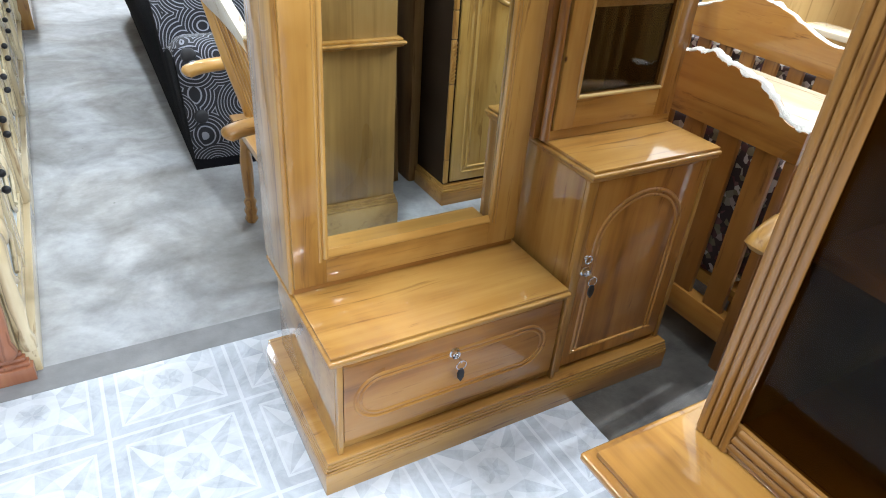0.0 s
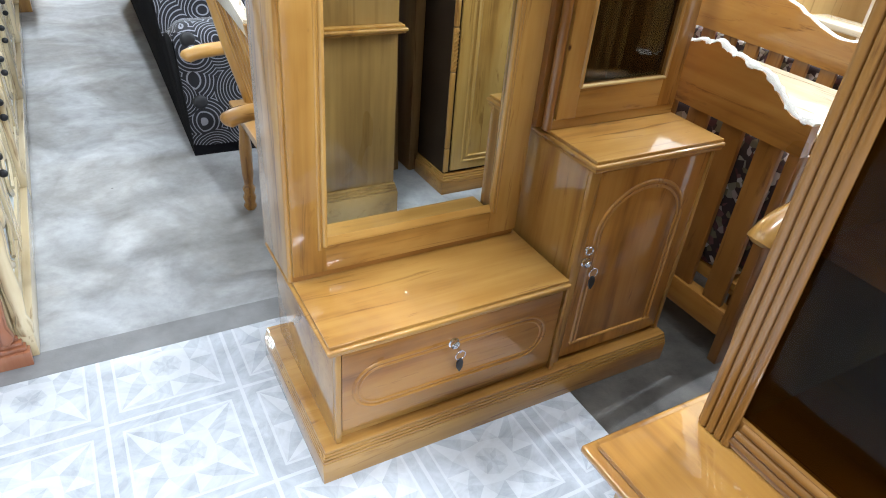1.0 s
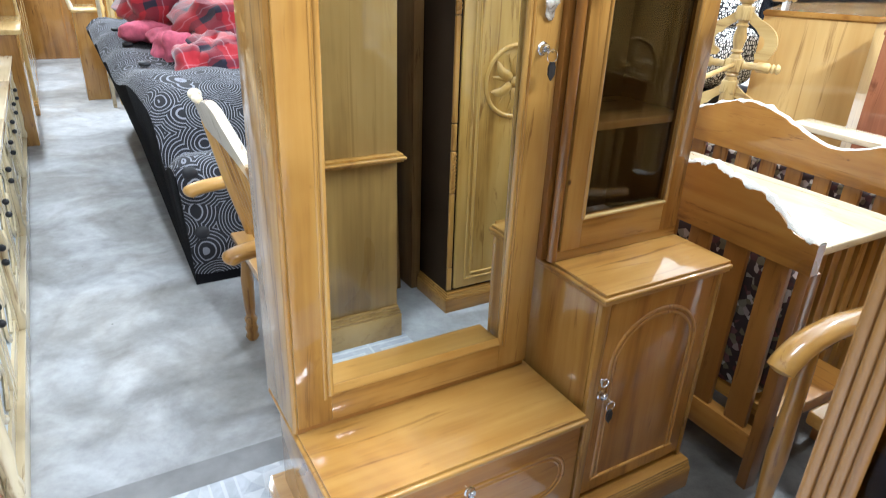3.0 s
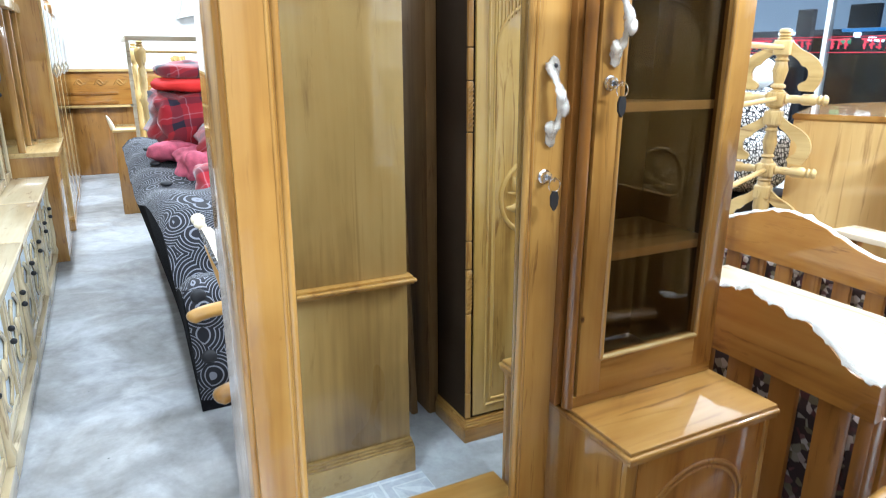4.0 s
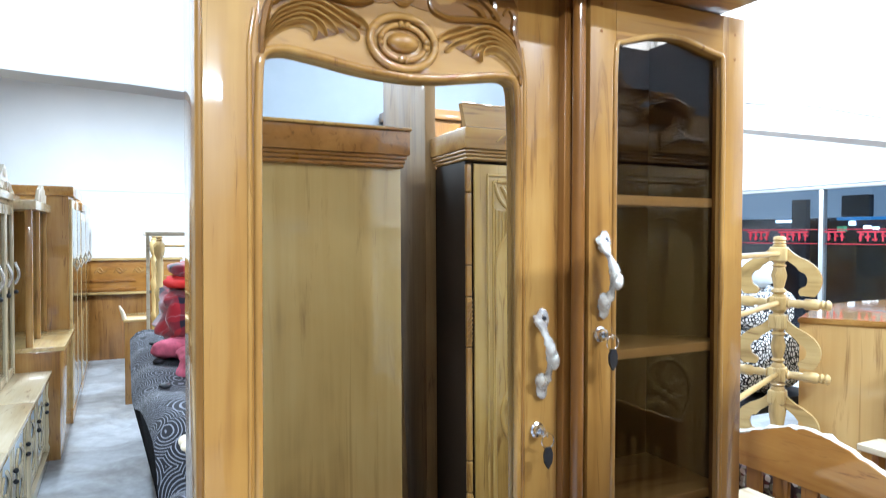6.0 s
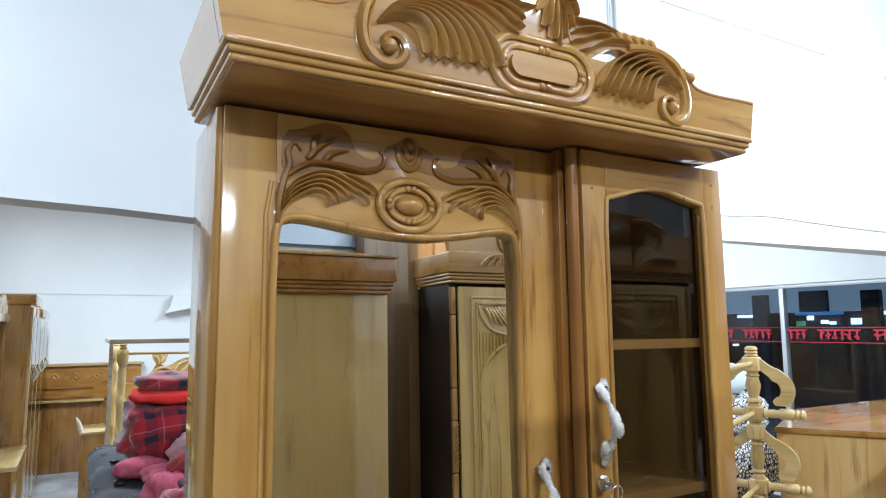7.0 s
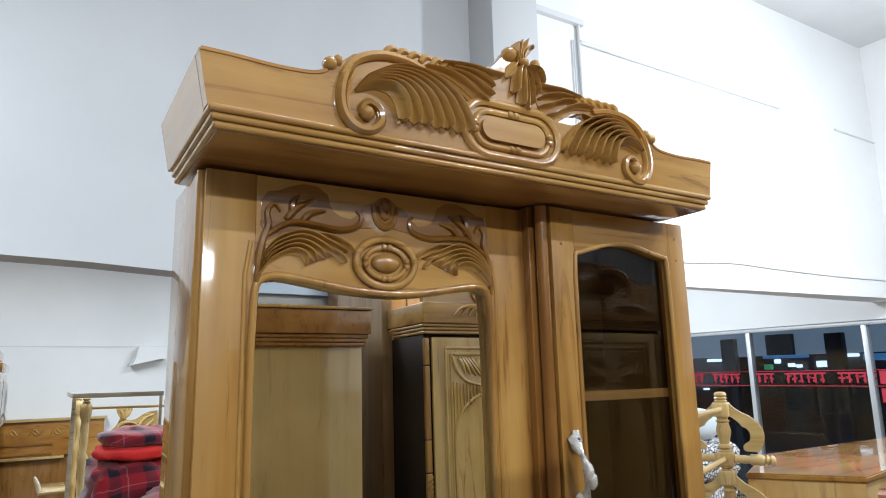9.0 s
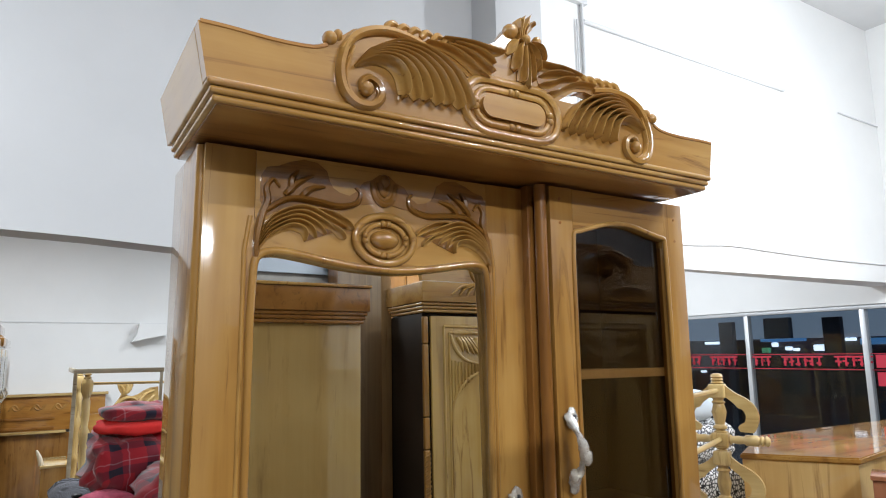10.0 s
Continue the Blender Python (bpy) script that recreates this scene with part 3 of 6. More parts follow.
def pediment(W):
    cx = 0.47
    half = [(-0.0195, 1.957), (0.02, 1.956), (0.08, 1.954), (0.128, 1.957), (0.150, 1.966), (0.165, 1.981), (0.185, 1.998), (0.215, 2.012), (0.255, 2.023),
            (0.30, 2.025), (0.35, 2.025), (0.40, 2.028), (0.430, 2.039), (0.445, 2.056), (0.456, 2.073)]
    top = half + [(0.468, 2.082), (0.480, 2.088)] + [(2 * cx - a, b) for a, b in reversed(half)]
    hole = [(0.296, 1.992), (0.320, 1.9955), (0.348, 1.989), (0.380, 1.968), (0.350, 1.968), (0.320, 1.977)]
    outline = [(-0.0065, 1.886)] + top + [(2 * cx + 0.0065, 1.886)]
    bm = bmesh.new()
    loops = [outline, hole, [(2 * cx - a, b) for a, b in reversed(hole)]]
    edges = []
    for lp in loops:
        vs = [bm.verts.new((a, 0.086, b)) for a, b in lp]
        edges += [bm.edges.new((vs[i], vs[(i + 1) % len(vs)])) for i in range(len(vs))]
    bmesh.ops.triangle_fill(bm, use_beauty=True, edges=edges)
    ext = bmesh.ops.extrude_face_region(bm, geom=bm.faces[:])
    for v in [g for g in ext["geom"] if isinstance(g, bmesh.types.BMVert)]:
        v.co.y += 0.022
    P = part("pediment", bm, w_x, W, "carved scrolled pediment board")
    yf = 0.085
    left = [
        [(0.186, 1.988), (0.173, 1.966), (0.166, 1.934), (0.172, 1.905), (0.190, 1.889), (0.213, 1.890), (0.228, 1.905), (0.225, 1.923), (0.210, 1.931), (0.198, 1.923), (0.198, 1.910)],
        [(0.170, 1.962), (0.190, 1.990), (0.225, 2.006), (0.265, 2.008), (0.300, 2.001)],
    ]
    fan = []
    inner = ((0.188, 1.944), (0.214, 1.956), (0.240, 1.955), (0.256, 1.940), (0.262, 1.917))
    outer = ((0.205, 1.967), (0.250, 1.988), (0.300, 1.984), (0.344, 1.960), (0.372, 1.922))
    for k in range(7):
        f = k / 6
        b_ = [(a + (c - a) * f, b + (d - b) * f) for (a, b), (c, d) in zip(inner, outer)]
        (xa, za), (xb, zb) = b_[-2:]
        fan.append(b_ + [(xb + (xb - xa) * 0.22 - 0.003, zb + (zb - za) * (0.30 if k % 2 else 0.16))])
    upper = [[(0.300, 2.006), (0.335, 2.003), (0.365, 1.992), (0.392, 1.976), (0.412, 1.972)], [(0.340, 2.010), (0.375, 2.003), (0.405, 1.988), (0.424, 1.986)],
             [(0.350, 2.016), (0.390, 2.010), (0.425, 2.000)], [(0.330, 2.019), (0.375, 2.020), (0.415, 2.018), (0.446, 2.024)]]
    for side, tr in (("left", lambda c: c), ("right", lambda c: mirrored(c, cx))):
        bm = bmesh.new()
        strands(bm, tr(left), yf, 0.0078, 0.6, 1.3)
        mid = [(0.208 + (a - 0.208) * 0.80, 1.912 + (b - 1.912) * 0.80) for a, b in left[0][1:8]]
        strands(bm, tr([[(0.186, 1.972), (0.178, 1.950)] + mid]), yf, 0.0048, 0.5, 1.5)
        e = tr([[(0.205, 1.913)]])[0][0]
        blob(bm, e[0], yf - 0.003, e[1], 0.011, 0.011, 0.011)
        part("scroll", bm, w_x, P)
        bm = bmesh.new()
        sd = 1 if side == "left" else -1
        blades(bm, tr(fan), yf, 0.0080, 0.026, 8, sd, 0.30)
        blades(bm, tr(upper), yf, 0.0058, 0.018, 8, sd, 0.5)
        part("leaf", bm, w_x, P)
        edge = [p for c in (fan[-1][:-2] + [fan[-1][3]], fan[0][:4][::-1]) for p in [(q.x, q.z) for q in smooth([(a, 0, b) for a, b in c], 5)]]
        # dark plate under the blades: pooled stain plus painted shade of deep grooves
        part("leaf_ground", bm_prism(bmesh.new(), tr([edge])[0], yf - 0.0004, yf + 0.002), stain_shade_x, P, "stained hollow between the leaves, darkened for groove shade")
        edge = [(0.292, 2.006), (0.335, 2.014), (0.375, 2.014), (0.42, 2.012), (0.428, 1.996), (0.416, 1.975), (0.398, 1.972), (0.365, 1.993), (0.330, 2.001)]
        part("leaf_ground", bm_prism(bmesh.new(), tr([edge])[0], yf - 0.0004, yf + 0.002), stain_shade_x, P)
        bm = bmesh.new()
        for k in range(6):
            a = 0.236 + 0.019 * k
            strands(bm, tr([[(a, 2.012 + 0.002 * math.sin(k)), (a + 0.010, 2.023), (a + 0.024, 2.021)]]), yf + 0.003, 0.0065, 0.3, 1.2)
        part("leaf_crest", bm, w_x, P)
        bm = bmesh.new()
        bm_tube(bm, [(p.x, 0.088, p.z) for p in smooth([(a, 0, b) for a, b in tr([[(-0.017, 1.957), (0.02, 1.957), (0.08, 1.955), (0.128, 1.958), (0.148, 1.966)]])[0]], 4)], 0.0042, 6)
        part("rim", bm, a_x, P)
        bm = bmesh.new()
        s = tr([[(0.152, 1.977)]])[0][0]
        blob(bm, s[0], yf + 0.004, s[1], 0.0105, 0.013, 0.0105)
        s = tr([[(0.164, 1.984)]])[0][0]
        blob(bm, s[0], yf + 0.006, s[1], 0.007, 0.012, 0.010)
        part("curl", bm, w_x, P)
    c = 0.486
    for x0, z0, x1, z1, r in [(-0.009, 2.054, -0.031, 2.028, 0.0055), (-0.006, 2.050, -0.021, 2.004, 0.0062), (-0.002, 2.046, -0.009, 1.986, 0.0064), (0.003, 2.046, 0.005, 1.980, 0.0064),
                              (0.007, 2.048, 0.017, 1.994, 0.0062), (0.010, 2.052, 0.029, 2.014, 0.0058), (0.014, 2.056, 0.040, 2.034, 0.005)]:
        part("crest_leaf", blades(bmesh.new(), [[(c + x0, z0), (c + x0 + (x1 - x0) * 0.65, (z0 + z1) / 2 + 0.006), (c + x1, z1), (c + x1 + (0.002 if x1 > 0 else -0.002), z1 - 0.006)]], yf - 0.001, r, 0.018, 7, 1 if x1 < 0 else -1, 0.55), w_x, P)
    for x0, x1, z1, r in [(-0.008, -0.006, 2.086, 0.0065), (-0.002, 0.006, 2.101, 0.0085), (0.004, 0.018, 2.106, 0.0075), (0.010, 0.026, 2.088, 0.0065)]:
        part("crest_leaf", blades(bmesh.new(), [[(c + x0, 2.050), (c + x0 * 0.7 - 0.002, 2.068), (c + (x0 + x1) / 2, 2.086), (c + x1, z1)]], yf + 0.004, r, 0.016, 7, 1, 0.8), w_x, P)
    for dx, dy, z, rx, ry, rz in ((-0.024, 0.002, 2.067, 0.0135, 0.015, 0.0125), (0.031, 0.004, 2.060, 0.008, 0.012, 0.012), (0.001, -0.006, 2.055, 0.009, 0.010, 0.009)):
        bm = bmesh.new()
        blob(bm, c + dx, yf + dy, z, rx, ry, rz)
        part("crest_bud", bm, w_x, P)
    bm = bmesh.new()
    loop_bead(bm, stadium(0.462, 1.930, 0.094, 0.044, 10), yf, 0.0075)
    loop_bead(bm, stadium(0.462, 1.930, 0.074, 0.029, 10), yf, 0.0055)
    bm_prism(bm, stadium(0.462, 1.930, 0.062, 0.019, 10), yf - 0.006, yf + 0.002)
    for dx, dz in [(-0.006, 0.029), (0.006, 0.029), (-0.006, -0.029), (0.006, -0.029), (-0.074, 0.004), (-0.074, -0.006), (0.074, 0.004), (0.074, -0.006)]:
        blob(bm, 0.462 + dx, yf - 0.002, 1.930 + dz, 0.0065, 0.007, 0.0065, 8, 6)
    part("cartouche", bm, w_x, P)
    return P


def wardrobe():
    W = thing("mirror_wardrobe", "honey-varnished wooden wardrobe with a mirror door and a tinted glass side", "wardrobe")
    bm = box(0, 1.0, 0, 0.45, 0, 0.062, 0.003)
    part("plinth", bm, w_x, W)
    bm = bmesh.new()
    for i, z in enumerate((0.0655, 0.0735, 0.0815)):
        bm_box(bm, 0.001 + 0.002 * i, 0.999 - 0.002 * i, 0.001 + 0.002 * i, 0.45, z - 0.0035, z + 0.0035, 0.003, 2)
    bm_box(bm, 0.007, 0.993, 0.007, 0.45, 0.0852, 0.0932, 0.003, 2)
    part("plinth_moulding", bm, w_x, W)
    # low drawer box
    part("drawer_box", box(0.036, 0.612, 0.034, 0.42, 0.0935, 0.349, 0.002), w_x, W)
    for x0, x1 in ((0.036, 0.049), (0.601, 0.6125)):
        part("post", box(x0, x1, 0.018, 0.0335, 0.0936, 0.349, 0.003), w_z, W)
    D = part("drawer", box(0.052, 0.598, 0.024, 0.0335, 0.120, 0.338, 0.002), a_x, W, "drawer front with an oval moulding")
    bm = bmesh.new()
    for hx, hz, r in ((0.243, 0.060, 0.0045), (0.231, 0.048, 0.0035)):
        loop_bead(bm, stadium(0.320, 0.229, hx, hz, 12), 0.0245, r)
    part("oval_moulding", bm, a_x, D)
    lock_and_key(D, 0.308, 0.024, 0.284)
    bm = box(0.021, 0.600, 0.012, 0.43, 0.349, 0.357, 0.004, 2)
    bm_box(bm, 0.016, 0.604, 0.007, 0.43, 0.357, 0.368, 0.005, 3)
    bm_box(bm, 0.023, 0.600, 0.015, 0.43, 0.368, 0.3755, 0.003, 2)
    part("drawer_top", bm, w_x, W)
    # low cabinet with an arched panel door
    part("side_cabinet", box(0.6125, 0.985, 0.045, 0.43, 0.0935, 0.639, 0.002), w_z, W)
    for x0, x1 in ((0.6127, 0.640), (0.973, 0.985)):
        part("post", box(x0, x1, 0.032, 0.0445, 0.0936, 0.639, 0.003), w_z, W)
    C = part("cabinet_door", box(0.642, 0.971, 0.034, 0.0445, 0.110, 0.632, 0.002), a_z, W, "arched panel door in amber wood")
    bm = bmesh.new()
    for k, r in ((0, 0.0048), (0.013, 0.0036)):
        x0, x1 = 0.668 + k, 0.930 - k
        c, rr = (x0 + x1) / 2, (x1 - x0) / 2
        pts = [(x0, 0.034, 0.150)] + [(c - rr * math.cos(a), 0.034, 0.470 + (0.115 - k) * math.sin(a)) for a in (math.pi * i / 20 for i in range(21))] + [(x1, 0.034, 0.150)]
        bm_tube(bm, pts, r, 7, 0.9)
    bm_tube(bm, [(0.662, 0.034, 0.148), (0.936, 0.034, 0.148)], 0.005, 7)
    part("arch_moulding", bm, a_z, C)
    lock_and_key(C, 0.652, 0.034, 0.402)
    bm = bmesh.new()
    ring(bm, 0.654, 0.434, 0.010, 0.010, 0.028, 0.002, 16, 6)
    blob(bm, 0.646, 0.030, 0.442, 0.007, 0.004, 0.006)
    part("key_ring", bm, chrome, C)
    bm = box(0.609, 0.993, 0.022, 0.43, 0.6395, 0.648, 0.004, 2)
    bm_box(bm, 0.605, 0.994, 0.018, 0.43, 0.648, 0.659, 0.005, 3)
    bm_box(bm, 0.611, 0.991, 0.024, 0.43, 0.659, 0.667, 0.003, 2)
    part("cabinet_top", bm, w_x, W)
    # mirror side
    part("left_side", box(0.016, 0.038, 0.252, 0.43, 0.376, 1.85, 0.003), w_z, W)
    part("corner_bead", bm_tube(bmesh.new(), [(0.0215, 0.246, 0.377), (0.0215, 0.246, 1.849)], 0.007, 8), w_z, W)
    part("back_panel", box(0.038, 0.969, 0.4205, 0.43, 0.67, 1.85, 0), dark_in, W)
    M = part("mirror_door", box(0.024, 0.0963, 0.230, 0.251, 0.394, 1.85, 0.0012), w_z, W, "mirror door with carved top rail")
    part("stile", box(0.5077, 0.588, 0.230, 0.251, 0.394, 1.85, 0.0012), w_z, M)
    part("bottom_rail", box(0.0965, 0.5075, 0.2302, 0.250, 0.394, 0.462, 0.0008), w_x, M)
    part("door_sill", box(0.024, 0.588, 0.240, 0.40, 0.376, 0.3935, 0), b_x, W)
    arch = [(0.0965, 1.655), (0.099, 1.680), (0.110, 1.692), (0.135, 1.6965), (0.180, 1.691), (0.240, 1.682), (0.300, 1.678), (0.350, 1.679), (0.410, 1.687), (0.455, 1.6945), (0.485, 1.697), (0.503, 1.688), (0.5075, 1.655)]
    bm = bmesh.new()
    bm_prism(bm, [(a, b) for a, b in arch] + [(0.5075, 1.849), (0.0965, 1.849)], 0.2302, 0.250)
    T = part("top_rail", bm, w_x, M, "carved top rail")
    bm = bmesh.new()
    bm_prism(bm, [(0.2325, 0.4625), (0.2375, 0.4625), (0.2497, 1.72), (0.2447, 1.72)], 0.0968, 0.5072, "x")
    part("mirror", bm, mirror_m, M, "tall mirror pane")
    bm = bmesh.new()
    bm_tube(bm, [(0.0945, 0.2305, 0.458), (0.0945, 0.2305, 1.60)] + [(p.x, 0.2305, p.y + 0.005) for p in smooth([(a, b, 0) for a, b in arch], 3)] + [(0.5095, 0.2305, 1.60), (0.5095, 0.2305, 0.458)], 0.0062, 8)
    part("glass_bead", bm, w_z, M)
    bm = bmesh.new()
    bm_prism(bm, [(0.2290, 0.457), (0.2262, 0.460), (0.2262, 0.465), (0.2320, 0.4775), (0.2345, 0.4775), (0.2345, 0.457)], 0.0968, 0.5072, "x")
    part("glass_bead", bm, w_x, M)
    part("stile_bead", bm_tube(bmesh.new(), [(0.083, 0.2315, 0.45), (0.083, 0.2315, 1.70), (0.090, 0.2315, 1.75)], 0.004, 7), w_z, M)
    part("stile_bead", bm_tube(bmesh.new(), [(0.521, 0.2315, 0.45), (0.521, 0.2315, 1.70), (0.514, 0.2315, 1.75)], 0.004, 7), w_z, M)
    # carving of the top rail, the same on both sides of the oval
    cx = 0.305
    yf = 0.2295
    half = [(0.103, 1.775), (0.104, 1.812), (0.112, 1.826), (0.130, 1.830), (0.146, 1.838), (0.168, 1.845), (0.190, 1.843), (0.206, 1.832), (0.211, 1.816), (0.217, 1.806), (0.228, 1.800),
            (0.244, 1.797), (0.257, 1.806), (0.268, 1.822), (0.284, 1.828), (0.296, 1.838)]
    low = [(0.296, 1.790), (0.276, 1.786), (0.250, 1.783), (0.220, 1.780), (0.180, 1.776), (0.140, 1.768), (0.115, 1.752)]
    o = half + mirrored([half[::-1]], cx)[0] + mirrored([low[::-1]], cx)[0] + low
    bm = bmesh.new()
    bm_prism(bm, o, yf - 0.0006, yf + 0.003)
    part("carved_ground", bm, stain_shade_x, T, "dark-stained scalloped ground")
    for sd, tr in ((1, lambda c: c), (-1, lambda c: mirrored(c, cx))):
        bm = bmesh.new()
        leaf = []
        for k in range(5):
            f = k / 4
            leaf.append([(0.101 + 0.002 * f, 1.700 + 0.020 * f), (0.118 + 0.006 * f, 1.722 + 0.030 * f), (0.146 + 0.020 * f, 1.738 + 0.030 * f), (0.168 + 0.036 * f, 1.734 + 0.022 * f), (0.172 + 0.066 * f, 1.718 + 0.026 * f)])
        leaf.append([(0.185, 1.768), (0.212, 1.764), (0.236, 1.752), (0.250, 1.742)])
        leaf.append([(0.205, 1.748), (0.222, 1.738), (0.236, 1.726)])
        blades(bm, tr(leaf), yf, 0.0062, 0.016, 8, sd, 0.35)
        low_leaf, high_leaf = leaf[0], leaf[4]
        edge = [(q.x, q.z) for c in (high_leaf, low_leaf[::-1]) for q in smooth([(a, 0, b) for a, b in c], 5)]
        # same dark plate, colouring in groove shade under the rail leaves
        part("leaf_ground", bm_prism(bmesh.new(), tr([edge])[0], yf - 0.0004, yf + 0.002), stain_shade_x, T)
        part("leaf", bm, w_x, T)
        bm = bmesh.new()
        stem = [[(0.100, 1.690), (0.101, 1.720), (0.106, 1.750), (0.114, 1.775), (0.112, 1.795), (0.122, 1.808), (0.132, 1.797)],
                [(0.112, 1.760), (0.145, 1.781), (0.185, 1.782), (0.225, 1.778), (0.255, 1.786), (0.262, 1.802), (0.254, 1.812)],
                [(0.140, 1.786), (0.158, 1.806), (0.184, 1.822)], [(0.165, 1.786), (0.180, 1.800), (0.203, 1.806)], [(0.150, 1.792), (0.150, 1.812), (0.160, 1.826)]]
        strands(bm, tr(stem), yf, 0.0060, 0.4, 1.5)
        part("stem", bm, stain_shade_x, T)
    bm = bmesh.new()
    ring(bm, cx, 1.731, 0.052, 0.0385, yf - 0.003, 0.0065)
    ring(bm, cx, 1.731, 0.036, 0.0255, yf - 0.003, 0.0045)
    blob(bm, cx, yf - 0.001, 1.731, 0.026, 0.012, 0.0155, 16, 10)
    for dx, dz in [(-0.005, 0.0255), (0.005, 0.0255), (-0.005, -0.0255), (0.005, -0.0255), (-0.036, 0.005), (-0.036, -0.005), (0.036, 0.005), (0.036, -0.005)]:
        blob(bm, cx + dx, yf - 0.005, 1.731 + dz, 0.0055, 0.006, 0.0055, 8, 6)
    part("oval_boss", bm, w_x, T)
    bm = bmesh.new()
    strands(bm, [[(0.284, 1.825), (0.290, 1.800), (0.305, 1.790), (0.320, 1.800), (0.326, 1.825)], [(0.296, 1.826), (0.305, 1.806), (0.314, 1.826)]], yf, 0.007, 0.5, 0.9)
    blob(bm, 0.305, yf, 1.828, 0.010, 0.007, 0.012)
    part("tulip", bm, stain_shade_x, T)
    handle(M, 0.552, 0.230, 1.186, 1.315)
    lock_and_key(M, 0.547, 0.230, 1.122)
    # glass side
    G = part("glass_door", box(0.622, 0.6763, 0.190, 0.213, 0.691, 1.853, 0.0012), w_z, W, "tinted glass door with an arched top")
    part("stile", box(0.9277, 0.984, 0.190, 0.213, 0.691, 1.853, 0.0015), w_z, G)
    part("bottom_rail", box(0.6765, 0.9275, 0.1902, 0.212, 0.691, 0.764, 0.0008), w_x, G)
    ga = [(0.6765, 1.752), (0.679, 1.7655), (0.695, 1.770), (0.725, 1.779), (0.765, 1.7895), (0.800, 1.793), (0.835, 1.7915), (0.880, 1.782), (0.910, 1.776), (0.925, 1.773), (0.9275, 1.759)]
    bm = bmesh.new()
    bm_prism(bm, ga + [(0.9275, 1.852), (0.6765, 1.852)], 0.1902, 0.212)
    part("top_rail", bm, w_x, G)
    part("pane", box(0.677, 0.927, 0.203, 0.207, 0.7645, 1.806, 0), tinted, G, "brown tinted glass pane")
    bm = bmesh.new()
    bm_tube(bm, [(0.6745, 0.1905, 0.762), (0.6745, 0.1905, 1.72)] + [(p.x, 0.1905, p.y + 0.004) for p in smooth([(a, b, 0) for a, b in ga], 3)] + [(0.9295, 0.1905, 1.72), (0.9295, 0.1905, 0.762)], 0.005, 8)
    part("glass_bead", bm, w_z, G)
    part("glass_bead", bm_tube(bmesh.new(), [(0.6745, 0.1905, 0.763), (0.9295, 0.1905, 0.763)], 0.005, 8), p_x, G)
    for z in (1.83, 1.785):
        part("dowel", bm_tube(bmesh.new(), [(0.645, 0.1895, z), (0.645, 0.193, z)], 0.003, 8, up=Vector((0, 0, 1))), b_z, G)
        part("dowel", bm_tube(bmesh.new(), [(0.958, 0.1895, z - 0.01), (0.958, 0.193, z - 0.01)], 0.003, 8, up=Vector((0, 0, 1))), b_z, G)
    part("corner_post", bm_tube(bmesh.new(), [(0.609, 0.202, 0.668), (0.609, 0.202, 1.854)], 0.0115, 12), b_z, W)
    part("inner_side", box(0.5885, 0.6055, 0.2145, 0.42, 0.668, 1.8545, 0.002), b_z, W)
    part("right_side", box(0.97, 0.986, 0.2135, 0.43, 0.668, 1.8545, 0.002), w_z, W)
    # linings added only to darken the inner faces as if shaded
    part("lining", box(0.6058, 0.6082, 0.2150, 0.4202, 0.6682, 1.854, 0), dark_in, W, "added lining, coloured dark for the shaded interior")
    part("lining", box(0.9655, 0.9698, 0.2150, 0.4202, 0.6682, 1.854, 0), dark_in, W, "added lining, coloured dark for the shaded interior")
    part("neck", box(0.612, 0.985, 0.192, 0.2125, 0.668, 0.690, 0), w_x, W)
    for z in (0.958, 1.237, 1.508):
        part("shelf", box(0.6085, 0.9652, 0.2125, 0.42, z - 0.009, z + 0.009, 0.003), p_x, W)
    handle(G, 0.648, 0.190, 1.318, 1.444)
    lock_and_key(G, 0.645, 0.190, 1.281)
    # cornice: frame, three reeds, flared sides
    # browner board set just below the moulding, painting the underside as shaded
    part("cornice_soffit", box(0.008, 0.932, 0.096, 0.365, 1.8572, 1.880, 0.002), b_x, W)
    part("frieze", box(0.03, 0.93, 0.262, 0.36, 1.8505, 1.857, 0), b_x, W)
    bm = bmesh.new()
    for i, z in enumerate((1.864, 1.8735, 1.883)):
        d = 0.004 * i
        bm_box(bm, 0.002 - d, 0.938 + d, 0.090 - d, 0.37, z - 0.0047, z + 0.0047, 0.0044, 3)
    part("cornice_moulding", bm, w_x, W, "triple reeded cornice moulding")
    for s, x in ((1, -0.006), (-1, 0.946)):
        bm = bmesh.new()
        bm_prism(bm, [(x, 1.8815), (x - 0.014 * s, 1.957), (x + 0.006 * s, 1.957), (x + 0.020 * s, 1.8815)], 0.1085, 0.378)
        part("cornice_side", bm, w_y, W)
    pediment(W)
    return W


wardrobe()


# ---- fabrics ----
def fabric(name, build, rough=0.9):
    m, nt, b = mat(name)
    co = nt.nodes.new("ShaderNodeTexCoord")
    build(nt, co.outputs["Object"], b)
    b.inputs["Roughness"].default_value = rough
    n = node(nt, "ShaderNodeTexNoise", Scale=350.0, Detail=2.0)
    nt.links.new(co.outputs["Object"], n.inputs["Vector"])
    bp = nt.nodes.new("ShaderNodeBump")
    bp.inputs["Strength"].default_value = 0.25
    bp.inputs["Distance"].default_value = 0.002
    nt.links.new(n.outputs[0], bp.inputs["Height"])
    nt.links.new(bp.outputs[0], b.inputs["Normal"])
    return m


